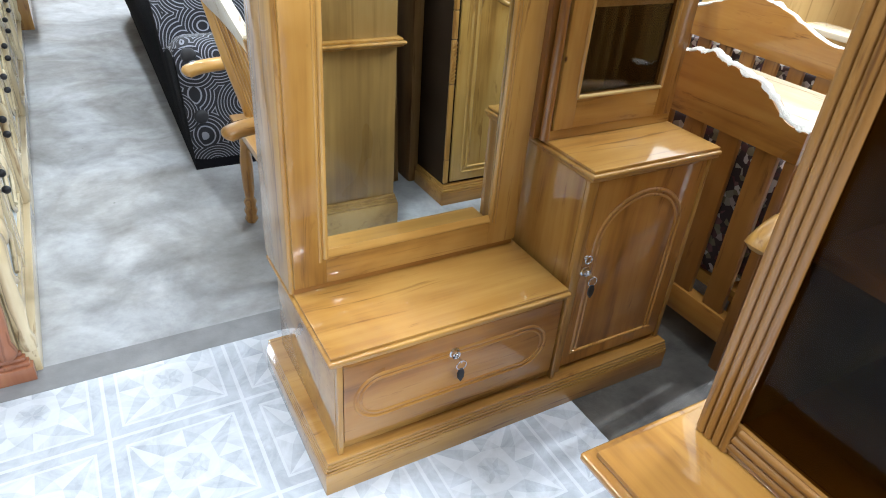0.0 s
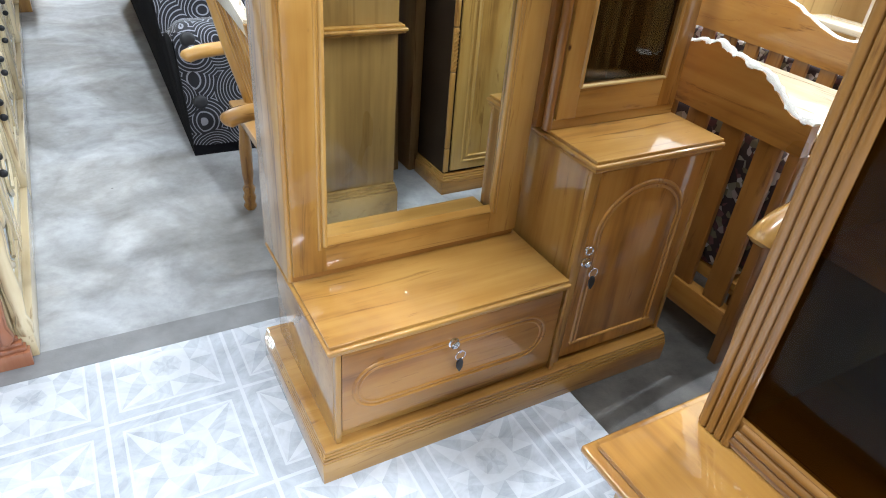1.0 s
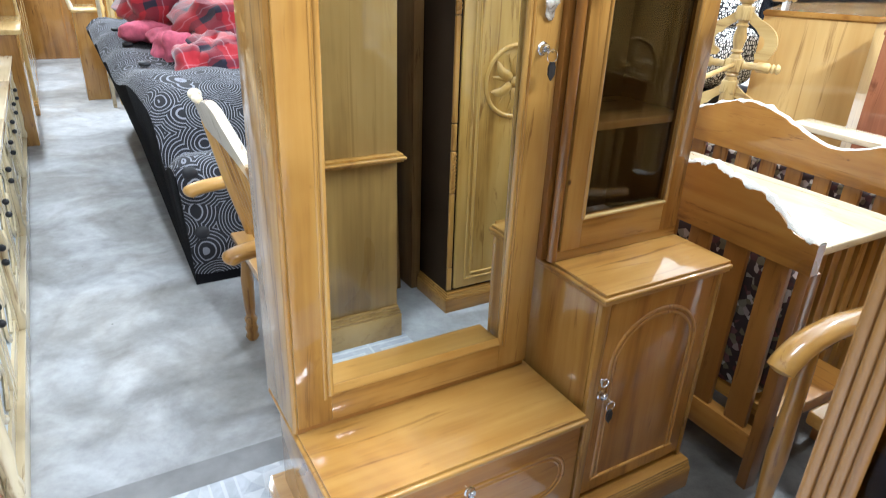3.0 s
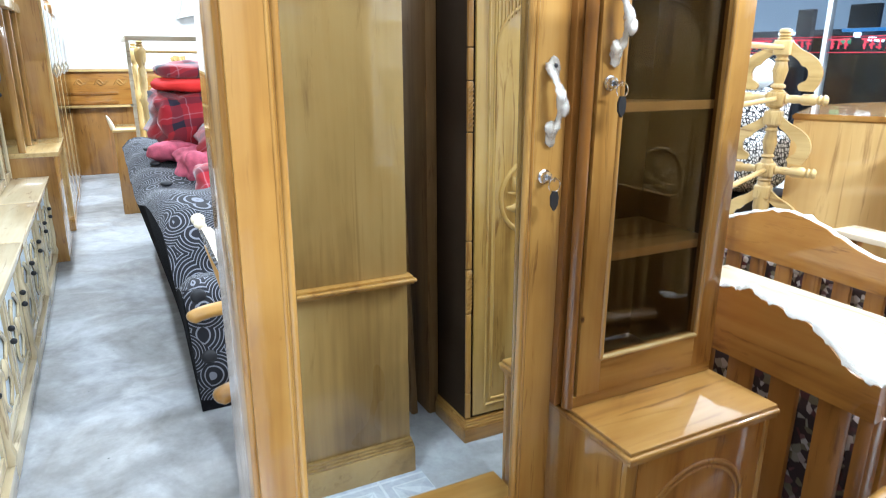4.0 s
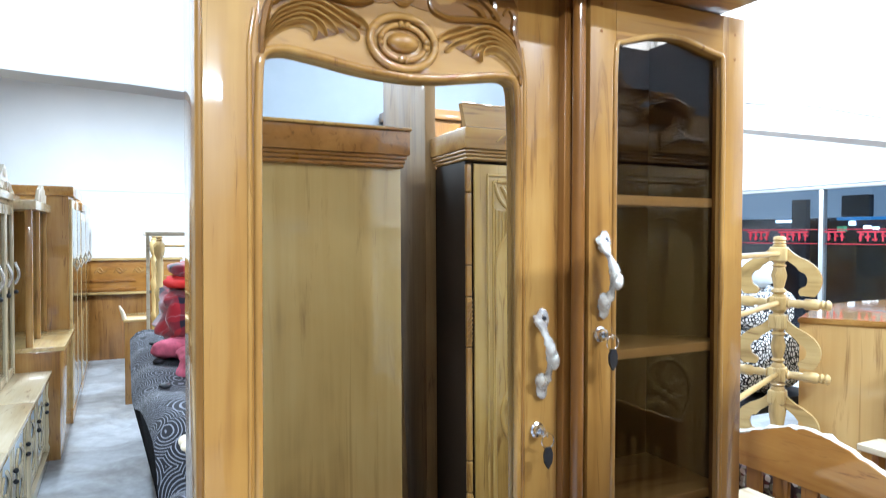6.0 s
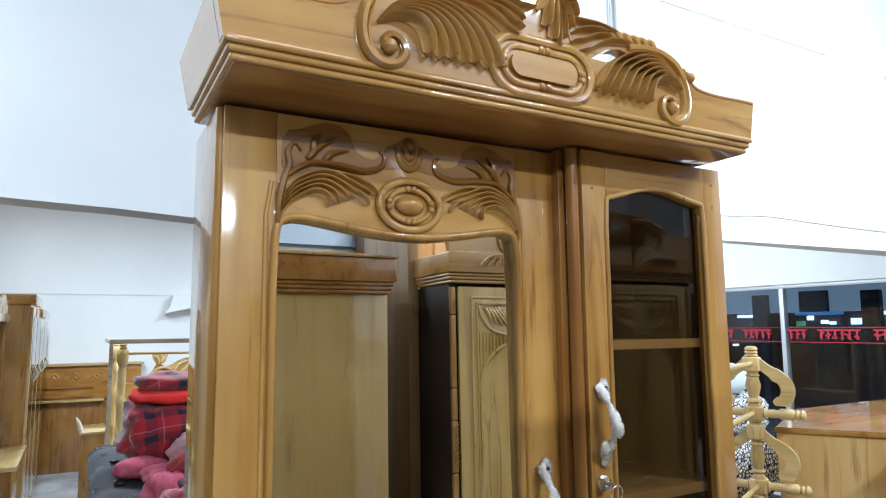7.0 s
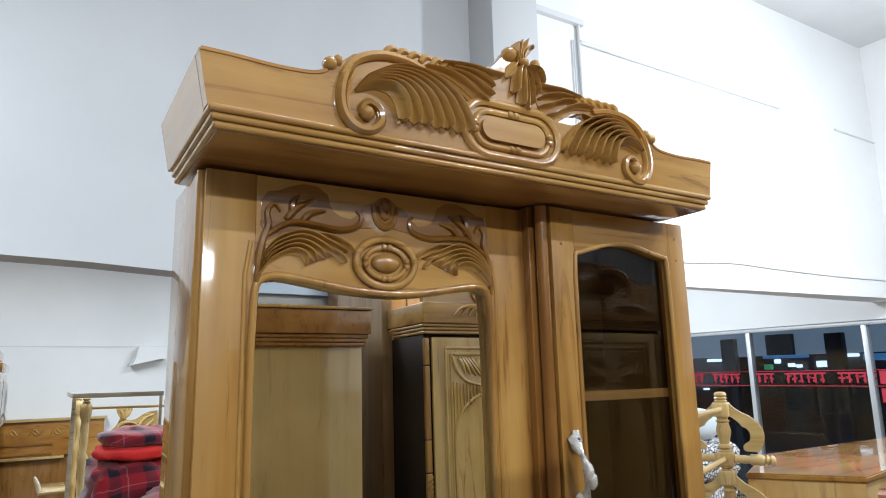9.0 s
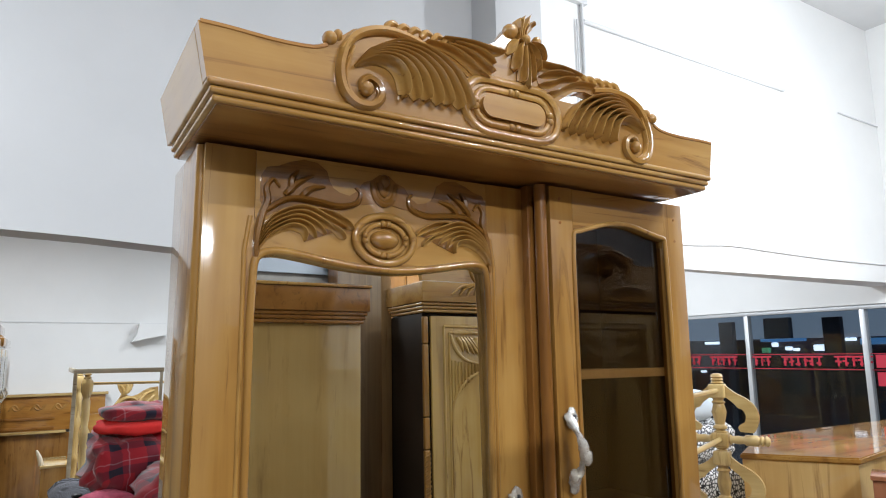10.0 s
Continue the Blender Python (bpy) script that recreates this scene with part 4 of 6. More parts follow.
def maths(nt, op, a, b=None):
    n = nt.nodes.new("ShaderNodeMath")
    n.operation = op
    for i, v in enumerate((a, b)):
        if v is None:
            continue
        if isinstance(v, (int, float)):
            n.inputs[i].default_value = v
        else:
            nt.links.new(v, n.inputs[i])
    return n.outputs[0]


def swirl(nt, co, b):
    v = node(nt, "ShaderNodeTexVoronoi", Scale=6.5)
    nt.links.new(co, v.inputs["Vector"])
    s = maths(nt, "SINE", maths(nt, "MULTIPLY", v.outputs["Distance"], 88.0))
    nt.links.new(ramp(nt, s, [(0.52, (0.006, 0.006, 0.010)), (0.76, (0.20, 0.205, 0.24))]), b.inputs["Base Color"])
    b.inputs["Sheen Weight"].default_value = 0.1


def plaid(nt, co, b):
    sp = nt.nodes.new("ShaderNodeSeparateXYZ")
    nt.links.new(co, sp.inputs[0])
    u = maths(nt, "ADD", sp.outputs[0], maths(nt, "MULTIPLY", sp.outputs[1], 0.35))
    w = maths(nt, "ADD", sp.outputs[2], maths(nt, "MULTIPLY", sp.outputs[1], 0.8))
    cols = []
    for val, f in ((u, 6.0), (w, 6.5)):
        t = maths(nt, "FRACT", maths(nt, "MULTIPLY", val, f))
        cols.append(ramp(nt, t, [(0.0, (0.42, 0.013, 0.024)), (0.26, (0.42, 0.013, 0.024)), (0.28, (0.015, 0.012, 0.03)), (0.58, (0.015, 0.012, 0.03)), (0.60, (0.36, 0.016, 0.03)), (0.74, (0.36, 0.016, 0.03)), (0.77, (0.55, 0.28, 0.32)), (0.80, (0.42, 0.013, 0.024))]))
    mx = nt.nodes.new("ShaderNodeMixRGB")
    mx.inputs[0].default_value = 0.5
    nt.links.new(cols[0], mx.inputs[1])
    nt.links.new(cols[1], mx.inputs[2])
    nt.links.new(mx.outputs[0], b.inputs["Base Color"])
    b.inputs["Sheen Weight"].default_value = 0.4


def mosaic(nt, co, b):
    v = node(nt, "ShaderNodeTexVoronoi", Scale=52.0)
    v.feature = "DISTANCE_TO_EDGE"
    nt.links.new(co, v.inputs["Vector"])
    nt.links.new(ramp(nt, v.outputs["Distance"], [(0.10, (0.012, 0.012, 0.015)), (0.16, (0.82, 0.82, 0.82))]), b.inputs["Base Color"])


def floral(nt, co, b):
    v = node(nt, "ShaderNodeTexVoronoi", Scale=60.0)
    nt.links.new(co, v.inputs["Vector"])
    sp = nt.nodes.new("ShaderNodeSeparateColor")
    nt.links.new(v.outputs["Color"], sp.inputs[0])
    nt.links.new(ramp(nt, sp.outputs[0], [(0.45, (0.03, 0.016, 0.016)), (0.6, (0.09, 0.022, 0.026)), (0.76, (0.45, 0.41, 0.38)), (0.9, (0.12, 0.10, 0.06))]), b.inputs["Base Color"])


wrap_m = paint("crinkled_plastic_wrap", (0.78, 0.76, 0.70), 0.18, 0.12, 40, 0.2)
swirl_m, plaid_m, mosaic_m, floral_m = fabric("swirl_fabric", swirl), fabric("red_plaid_fleece", plaid), fabric("black_white_mosaic_fabric", mosaic), fabric("floral_cushion_fabric", floral)
red_fleece = paint("plain_red_fleece", (0.78, 0.035, 0.03), 0.95, 0.12, 8, 0.05)
bluegrey = paint("pale_blue_plastic", (0.55, 0.62, 0.68), 0.35, 0.06)
glossy_pale = wood("glossy_wrapped_pale_wood", (0.60, 0.50, 0.33), (0.72, 0.62, 0.44), (0.80, 0.72, 0.55), grain="y", rough=0.12, coat=1.0, knots=False)
carve_white = wood("whitish_carving", (0.5, 0.40, 0.26), (0.72, 0.62, 0.46), (0.8, 0.72, 0.58), knots=False)
redbrown = wood("red_brown_wood", (0.17, 0.06, 0.03), (0.30, 0.11, 0.055), (0.38, 0.16, 0.08), knots=False)


def pillow(bm, c, r, e=0.55, puff=0.02, seed=0, u=28, v=18):
    """Soft rounded block: c centre, r half sizes, e squareness."""
    def sg(x):
        return math.copysign(abs(x) ** e, x)
    grid = []
    for j in range(v + 1):
        ph = -math.pi / 2 + math.pi * j / v
        row = []
        for i in range(u):
            th = 2 * math.pi * i / u
            p = Vector((sg(math.cos(ph)) * sg(math.cos(th)) * r[0], sg(math.cos(ph)) * sg(math.sin(th)) * r[1], sg(math.sin(ph)) * r[2]))
            q = p * 9 + Vector((seed * 3.1, seed, seed * 1.7))
            p += p.normalized() * puff * (noise.noise(q) + 0.55 * noise.noise(q * 2.7 + Vector((4, 1, 7))))
            row.append(bm.verts.new(p + Vector(c)))
        grid.append(row)
    for a, b in zip(grid, grid[1:]):
        for i in range(u):
            bm.faces.new((a[i], a[(i + 1) % u], b[(i + 1) % u], b[i]))
    bmesh.ops.remove_doubles(bm, verts=bm.verts, dist=0.0005)
    return bm


# ---- glass cabinet that faces the aisle ----
def glass_cabinet():
    K = thing("glass_cabinet", "honey wooden showcase cabinet with dark glass door and ledge", "cabinet")
    part("plinth", box(0.10, 0.66, -1.50, -0.575, 0, 0.094, 0.004), t_y, K)
    bm = bmesh.new()
    for i, z in enumerate((0.100, 0.110, 0.120)):
        bm_box(bm, 0.103 + 0.003 * i, 0.657 - 0.003 * i, -1.49, -0.577 - 0.003 * i, z - 0.005, z + 0.005, 0.004, 2)
    part("plinth_moulding", bm, t_y, K)
    part("lower_body", box(0.13, 0.648, -1.48, -0.592, 0.1255, 0.664, 0.003), t_z, K, "plain pale wooden lower body")
    bm = box(0.106, 0.662, -1.5, -0.566, 0.6645, 0.673, 0.004, 2)
    bm_box(bm, 0.098, 0.668, -1.5, -0.556, 0.673, 0.684, 0.0052, 3)
    bm_box(bm, 0.110, 0.66, -1.5, -0.568, 0.684, 0.692, 0.003, 2)
    part("ledge", bm, w_y, K, "glossy moulded ledge")
    part("side_panel", box(0.25, 0.648, -0.612, -0.592, 0.6925, 1.655, 0.003), t_z, K, "plain pale wooden side panel")
    part("far_side_panel", box(0.25, 0.648, -1.48, -1.46, 0.6925, 1.655, 0.003), t_z, K)
    part("back_panel", box(0.63, 0.648, -1.459, -0.613, 0.6925, 1.655, 0.0), b_z, K)
    for z in (0.93, 1.18, 1.43):
        part("shelf", box(0.27, 0.629, -1.459, -0.613, z - 0.009, z + 0.009, 0.003), w_y, K)
    D = part("door", box(0.236, 0.2495, -0.628, -0.588, 0.6926, 1.655, 0.003), d_z, K, "glass door with reeded stiles")
    part("stile", box(0.236, 0.2495, -1.48, -1.42, 0.6926, 1.655, 0.003), d_z, D)
    part("bottom_rail", box(0.237, 0.2490, -1.4195, -0.6285, 0.6927, 0.735, 0.003), d_y, D)
    part("top_rail", box(0.237, 0.2490, -1.4195, -0.6285, 1.60, 1.655, 0.003), w_y, D)
    for i, yy in enumerate((-0.5955, -0.606, -0.6165, -0.6265)):
        part("reed", bm_tube(bmesh.new(), [(0.236, yy, 0.694), (0.236, yy, 1.654)], 0.0052, 8, 0.8, Vector((1, 0, 0))), d_z, D)
    for i, z in enumerate((0.704, 0.715, 0.728)):
        part("reed", bm_tube(bmesh.new(), [(0.237, -0.6285 - 0.004 * i, z), (0.237, -1.42, z)], 0.005, 8, 0.8, Vector((1, 0, 0))), d_y, D)
    part("pane", box(0.242, 0.246, -1.42, -0.628, 0.735, 1.60, 0), smoked, D, "dark brown tinted pane")
    part("cornice", box(0.222, 0.668, -1.50, -0.566, 1.6896, 1.758, 0.004), b_y, K)
    bm = bmesh.new()
    for i, z in enumerate((1.6603, 1.672, 1.6837)):
        d = 0.004 * i
        bm_box(bm, 0.236 - d, 0.654 + d, -1.49, -0.580 + d, z - 0.0058, z + 0.0058, 0.0045, 3)
    part("cornice_moulding", bm, b_y, K)
    part("cornice_cap", box(0.216, 0.672, -1.505, -0.560, 1.7585, 1.768, 0.003), w_y, K)


glass_cabinet()


# ---- boards leaning behind it ----
def board(x, y0, y1, top, thick, lean, m):
    b = tagged(put("loose_board", box(0, thick, y0, y1, 0, top, 0.006), m), "tall loose wooden board leaning upright on the floor", "board", "loose boards")
    b.matrix_world = pose(x, 0, 0, 0, lean, 0)


raw = wood("dusty_board_wood", (0.10, 0.050, 0.018), (0.20, 0.112, 0.043), (0.28, 0.168, 0.07), coat=0.25, rough=0.6)
board(0.800, -1.25, -0.915, 1.80, 0.026, -2.3, raw)
board(0.862, -1.30, -0.893, 2.16, 0.042, 0.0, raw)


# ---- carved wardrobe that faces the mirror ----
def carved_wardrobe():
    K = thing("carved_wardrobe", "light wooden two-door wardrobe with carved flower panels", "wardrobe")
    F = -0.655
    part("plinth", box(0.885, 1.93, -0.885, F + 0.012, 0, 0.055, 0.003), w_x, K)
    bm = bmesh.new()
    for i, z in enumerate((0.060, 0.069, 0.078)):
        bm_box(bm, 0.888 + 0.003 * i, 1.927 - 0.003 * i, -0.885, F + 0.010 - 0.003 * i, z - 0.0043, z + 0.0043, 0.004, 2)
    part("plinth_moulding", bm, w_x, K)
    # body colour is darkened to stand in for shade on this side
    part("body", box(0.898, 1.92, -0.88, F - 0.012, 0.0825, 1.70, 0.003), shade_wood, K, "body darkened in colour for its shaded side")
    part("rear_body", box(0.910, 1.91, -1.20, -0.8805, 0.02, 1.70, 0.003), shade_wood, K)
    for x in (0.906, 1.403, 1.900):
        bm = bmesh.new()
        z = 0.09
        for L in (0.10, 0.30, 0.16, 0.10, 0.36, 0.16, 0.10, 0.23, 0.09):
            bm_box(bm, x - 0.010, x + 0.010, F - 0.014, F - 0.001, z, z + L - 0.002, 0.0045, 3)
            z += L
        for z0 in (0.50, 1.12):
            for k in range(10):
                bm_tube(bm, [(x - 0.009, F - 0.001, z0 + 0.014 * k), (x, F + 0.003, z0 + 0.006 + 0.014 * k), (x + 0.009, F - 0.001, z0 + 0.012 + 0.014 * k)], 0.0032, 6)
        part("pilaster", bm, w_z, K, "turned segmented pilaster")
    for x0, x1 in ((0.925, 1.385), (1.421, 1.881)):
        D = part("door", box(x0, x1, F - 0.011, F, 0.095, 1.69, 0.003), g_z, K, "carved light wooden door")
        c = (x0 + x1) / 2 - 0.008 if x0 < 1 else (x0 + x1) / 2
        bm = bmesh.new()
        for d in (0.0, 0.020):
            o = [(x0 + 0.048 + d, 0.13 + d), (x1 - 0.048 - d, 0.13 + d), (x1 - 0.048 - d, 1.655 - d), (x0 + 0.048 + d, 1.655 - d)]
            for a, b in zip(o, o[1:] + o[:1]):
                bm_tube(bm, [(a[0], F, a[1]), (b[0], F, b[1])], 0.005, 7)
        part("panel_moulding", bm, g_z, D)
        bm = bmesh.new()
        l, r = x0 + 0.072, x1 - 0.072
        h = (r - l) / 2
        mid = (l + r) / 2
        bm_tube(bm, [(l, F, 0.2), (l, F, 1.36)] + [(mid - h * math.cos(t), F, 1.36 + 0.150 * math.sin(t)) for t in (math.pi * i / 18 for i in range(19))] + [(r, F, 1.36), (r, F, 0.2)], 0.006, 8)
        part("arch_moulding", bm, g_z, D)
        bm = bmesh.new()
        rose(bm, c, 0.882, 0.125, F + 0.002)
        part("carved_rose", bm, g_z, D, "carved flower in a round frame")
        for s in (1, -1):
            bm = bmesh.new()
            e = l if s > 0 else r
            strands(bm, [[(e, 1.63), (e + s * 0.02, 1.58), (e + s * 0.06, 1.545), (e + s * 0.12, 1.53)], [(e + s * 0.01, 1.635), (e + s * 0.15, 1.635)]], F + 0.002, 0.007, 0.5, 1)
            strands(bm, [[(e + s * (0.025 + 0.012 * k), 1.622), (e + s * (0.04 + 0.016 * k), 1.60 - 0.003 * k), (e + s * (0.05 + 0.022 * k), 1.572 - 0.004 * k)] for k in range(5)], F + 0.002, 0.008, 0.3, 1.1)
            blob(bm, e + s * 0.105, F, 1.60, 0.022, 0.012, 0.02)
            for k in range(9):
                bm_tube(bm, [(e + s * (0.006 + 0.013 * k), F + 0.001, 1.415 + 0.011 * k), (e + s * (0.006 + 0.013 * k), F + 0.001, 1.545 - 0.002 * k)], 0.004, 6)
            part("carved_corner", bm, g_z, D)
    bm = bmesh.new()
    for i, z in enumerate((1.706, 1.717, 1.728)):
        d = 0.005 * i
        bm_box(bm, 0.893 - d, 1.925 + d, -0.885, F + 0.010 + d, z - 0.0052, z + 0.0052, 0.005, 3)
    part("cornice_moulding", bm, w_x, K)
    C = part("cornice", box(0.879, 1.942, -0.89, F + 0.028, 1.7338, 1.80, 0.004), w_x, K)
    for s, x in ((1, 1.02), (-1, 1.79)):
        bm = bmesh.new()
        strands(bm, [[(x + s * 0.20, 1.745 + 0.010 * k), (x + s * 0.12, 1.785 + 0.010 * k), (x + s * (0.02 + 0.018 * k), 1.790 - 0.002 * k), (x + s * (-0.03 + 0.03 * k), 1.758)] for k in range(6)], F + 0.030, 0.0085, 0.3, 1.1)
        part("carved_leaf", bm, w_x, C)
    P = pediment(K)
    P.matrix_world = Matrix.Translation((1.410, F + 0.105, -0.083)) @ Matrix.Diagonal((1.1, 1, 1, 1)) @ Matrix.Rotation(radians(180), 4, "Z") @ Matrix.Translation((-0.47, 0, 0))


carved_wardrobe()


# ---- tall cabinet at the back of the shop, seen in the mirror ----
Bk = thing("back_cabinet", "tall brown wooden cabinet against the back wall of the shop", "cabinet")
part("plinth", box(1.78, 3.42, -3.80, -3.43, 0, 0.08, 0.005), b_x, Bk)
part("body", box(1.80, 3.40, -3.80, -3.46, 0.0805, 2.42, 0.005), b_z, Bk)
part("cornice", box(1.77, 3.43, -3.80, -3.42, 2.4205, 2.50, 0.012), b_x, Bk)
for k in range(3):
    d = part("door", box(1.815 + 0.525 * k, 2.325 + 0.525 * k, -3.4595, -3.44, 0.10, 2.40, 0.006), b_z, Bk)
    part("knob", bm_lathe(bmesh.new(), [(0.006, 0.0), (0.012, 0.008), (0.016, 0.02), (0.008, 0.028)], 10, Matrix.Translation((2.28 + 0.525 * k, -3.44, 1.1)) @ Matrix.Rotation(radians(-90), 4, "X")), black, d)


# ---- slatted settees, seen from behind ----
def settee(name, label, at, rz, waves, half, slats, sw=0.028):
    """Back of a settee: local x along the back, local y away from the viewer."""
    S = thing(name, label, "settee", "slatted settees", at, rz)
    top = []
    n = 64
    for i in range(n + 1):
        u = -half + 2 * half * i / n
        z = waves(u)
        top.append((u, z + 0.003 * math.sin(95 * u) * (1 if z > 0.775 else 0.2)))
    bm = bmesh.new()
    bm_prism(bm, [(-half, 0.645)] + top + [(half, 0.645)], -0.014, 0.016)
    part("top_board", bm, a_x, S, "scroll-cut top board with a pale edge")
    bm = bmesh.new()
    rs = random.Random(len(top) + slats)
    bm_tube(bm, [(a, 0.002, b - 0.001) for a, b in top], [0.005 + 0.0045 * rs.random() ** 2 for _ in top], 8, 2.2)
    part("top_edge", bm, wrap_m, S, "crinkled clear plastic wrapping on the edge")
    # posts and slats take browner wood, standing in for the shaded back
    for s in (-1, 1):
        part("post", box(s * half - 0.03 if s > 0 else -half, half if s > 0 else -half + 0.03, -0.012, 0.034, 0, 0.6445, 0.004), b_z, S)
    part("bottom_rail", box(-half + 0.0305, half - 0.0305, -0.01, 0.03, 0.085, 0.165, 0.004), a_x, S)
    for k in range(slats):
        c = -half + 0.03 + (2 * half - 0.06) * (k + 0.5) / slats
        part("slat", box(c - sw, c + sw, -0.004, 0.012, 0.1655, 0.6445, 0.003), b_z, S)
    part("cushion", pillow(bmesh.new(), (0, 0.085, 0.43), (half - 0.05, 0.055, 0.20), 0.3, 0.01, 3), floral_m, S, "floral cushion behind the slats")
    part("seat", box(-half + 0.002, half - 0.002, 0.036, 0.40, 0.19, 0.23, 0.008), a_x, S)
    for s in (-1, 1):
        part("front_leg", box(s * half - 0.05 if s > 0 else -half, half if s > 0 else -half + 0.05, 0.35, 0.40, 0, 0.1895, 0.004), a_z, S)
    return S


def wave_a(u):
    a = abs(u)
    if a < 0.02:
        return 0.812 + 0.012 * math.cos(a / 0.02 * math.pi / 2)
    if a < 0.14:
        return 0.815 - 0.022 * (a - 0.02) / 0.12
    return 0.793 - 0.070 * (0.5 - 0.5 * math.cos(min(1, (a - 0.14) / 0.14) * math.pi))


def wave_b(u):
    v = ((u + 0.32) % 0.64) - 0.32
    return 0.745 + 0.085 * (0.5 + 0.5 * math.cos(v / 0.32 * math.pi)) ** 0.85


settee("wooden_settee", "slatted wooden settee with a scroll-cut back and floral cushion", (1.14, 0.23, 0), -90, wave_a, 0.315, 5, 0.032)
settee("wooden_settee", "long slatted wooden settee with a wavy carved back", (1.885, 0.36, 0), -90, lambda u: wave_b(u + 0.32 - 0.01), 0.80, 15)


# ---- low table between the settees ----
def low_table(x0, x1, y0, y1, z, label):
    T = thing("side_table", label, "table", "slatted tables", ((x0 + x1) / 2, (y0 + y1) / 2, 0))
    hx, hy = (x1 - x0) / 2, (y1 - y0) / 2
    part("tabletop", box(-hx, hx, -hy, hy, z - 0.026, z, 0.006, 3), glossy_pale, T, "glossy pale wooden tabletop")
    for sx in (-1, 1):
        for sy in (-1, 1):
            part("leg", box(sx * (hx - 0.03) - 0.02, sx * (hx - 0.03) + 0.02, sy * (hy - 0.03) - 0.02, sy * (hy - 0.03) + 0.02, 0, z - 0.0265, 0.004), w_z, T)
    part("rail", box(-hx + 0.051, hx - 0.051, -hy + 0.02, -hy + 0.04, 0.10, 0.15, 0.003), w_x, T)
    for k in range(5):
        c = -hx + 0.06 + (2 * hx - 0.12) * (k + 0.5) / 5
        part("slat", box(c - 0.018, c + 0.018, -hy + 0.022, -hy + 0.038, 0.1505, z - 0.0265, 0.003), w_z, T)


low_table(1.285, 1.715, 0.0, 0.76, 0.645, "glossy pale wooden side table with slatted ends")
low_table(2.30, 2.44, 0.10, 0.78, 0.70, "narrow glossy pale wooden side table")


# ---- armchairs ----
def armchair():
    C = thing("wooden_armchair", "wooden armchair with thick rounded glossy armrests", "chair")
    for y, f in ((-0.215, 0.0), (-0.50, 0.19)):
        bm = bmesh.new()
        bm_tube(bm, smooth([(0.868 + f, y, 0.548), (0.885 + f, y, 0.570), (0.94 + f * 0.8, y, 0.598), (1.03 + f * 0.7, y, 0.610), (1.14 + f * 0.4, y, 0.602), (1.26, y, 0.59)], 5), [0.012, 0.020] + [0.030] * 24, 12, 0.8, Vector((0, 0, 1)))
        part("armrest", bm, w_x, C, "rounded glossy armrest")
        part("arm_post", bm_lathe(bmesh.new(), [(0.018, 0), (0.022, 0.10), (0.015, 0.13), (0.024, 0.30), (0.020, 0.42), (0.016, 0.58)], 12, Matrix.Translation((0.965 + f, y, 0))), w_z, C)
        part("back_leg", box(1.25, 1.285, y - 0.018, y + 0.018, 0, 0.95, 0.004), w_z, C)
    part("seat", box(1.0, 1.249, -0.515, -0.23, 0.385, 0.42, 0.008), w_x, C)
    part("back_rail", box(1.255, 1.28, -0.481, -0.234, 0.86, 0.95, 0.006), w_y, C)
    for k in range(5):
        y = -0.455 + 0.05 * k
        part("back_slat", box(1.262, 1.275, y - 0.012, y + 0.012, 0.4205, 0.8595, 0.003), w_z, C)


armchair()


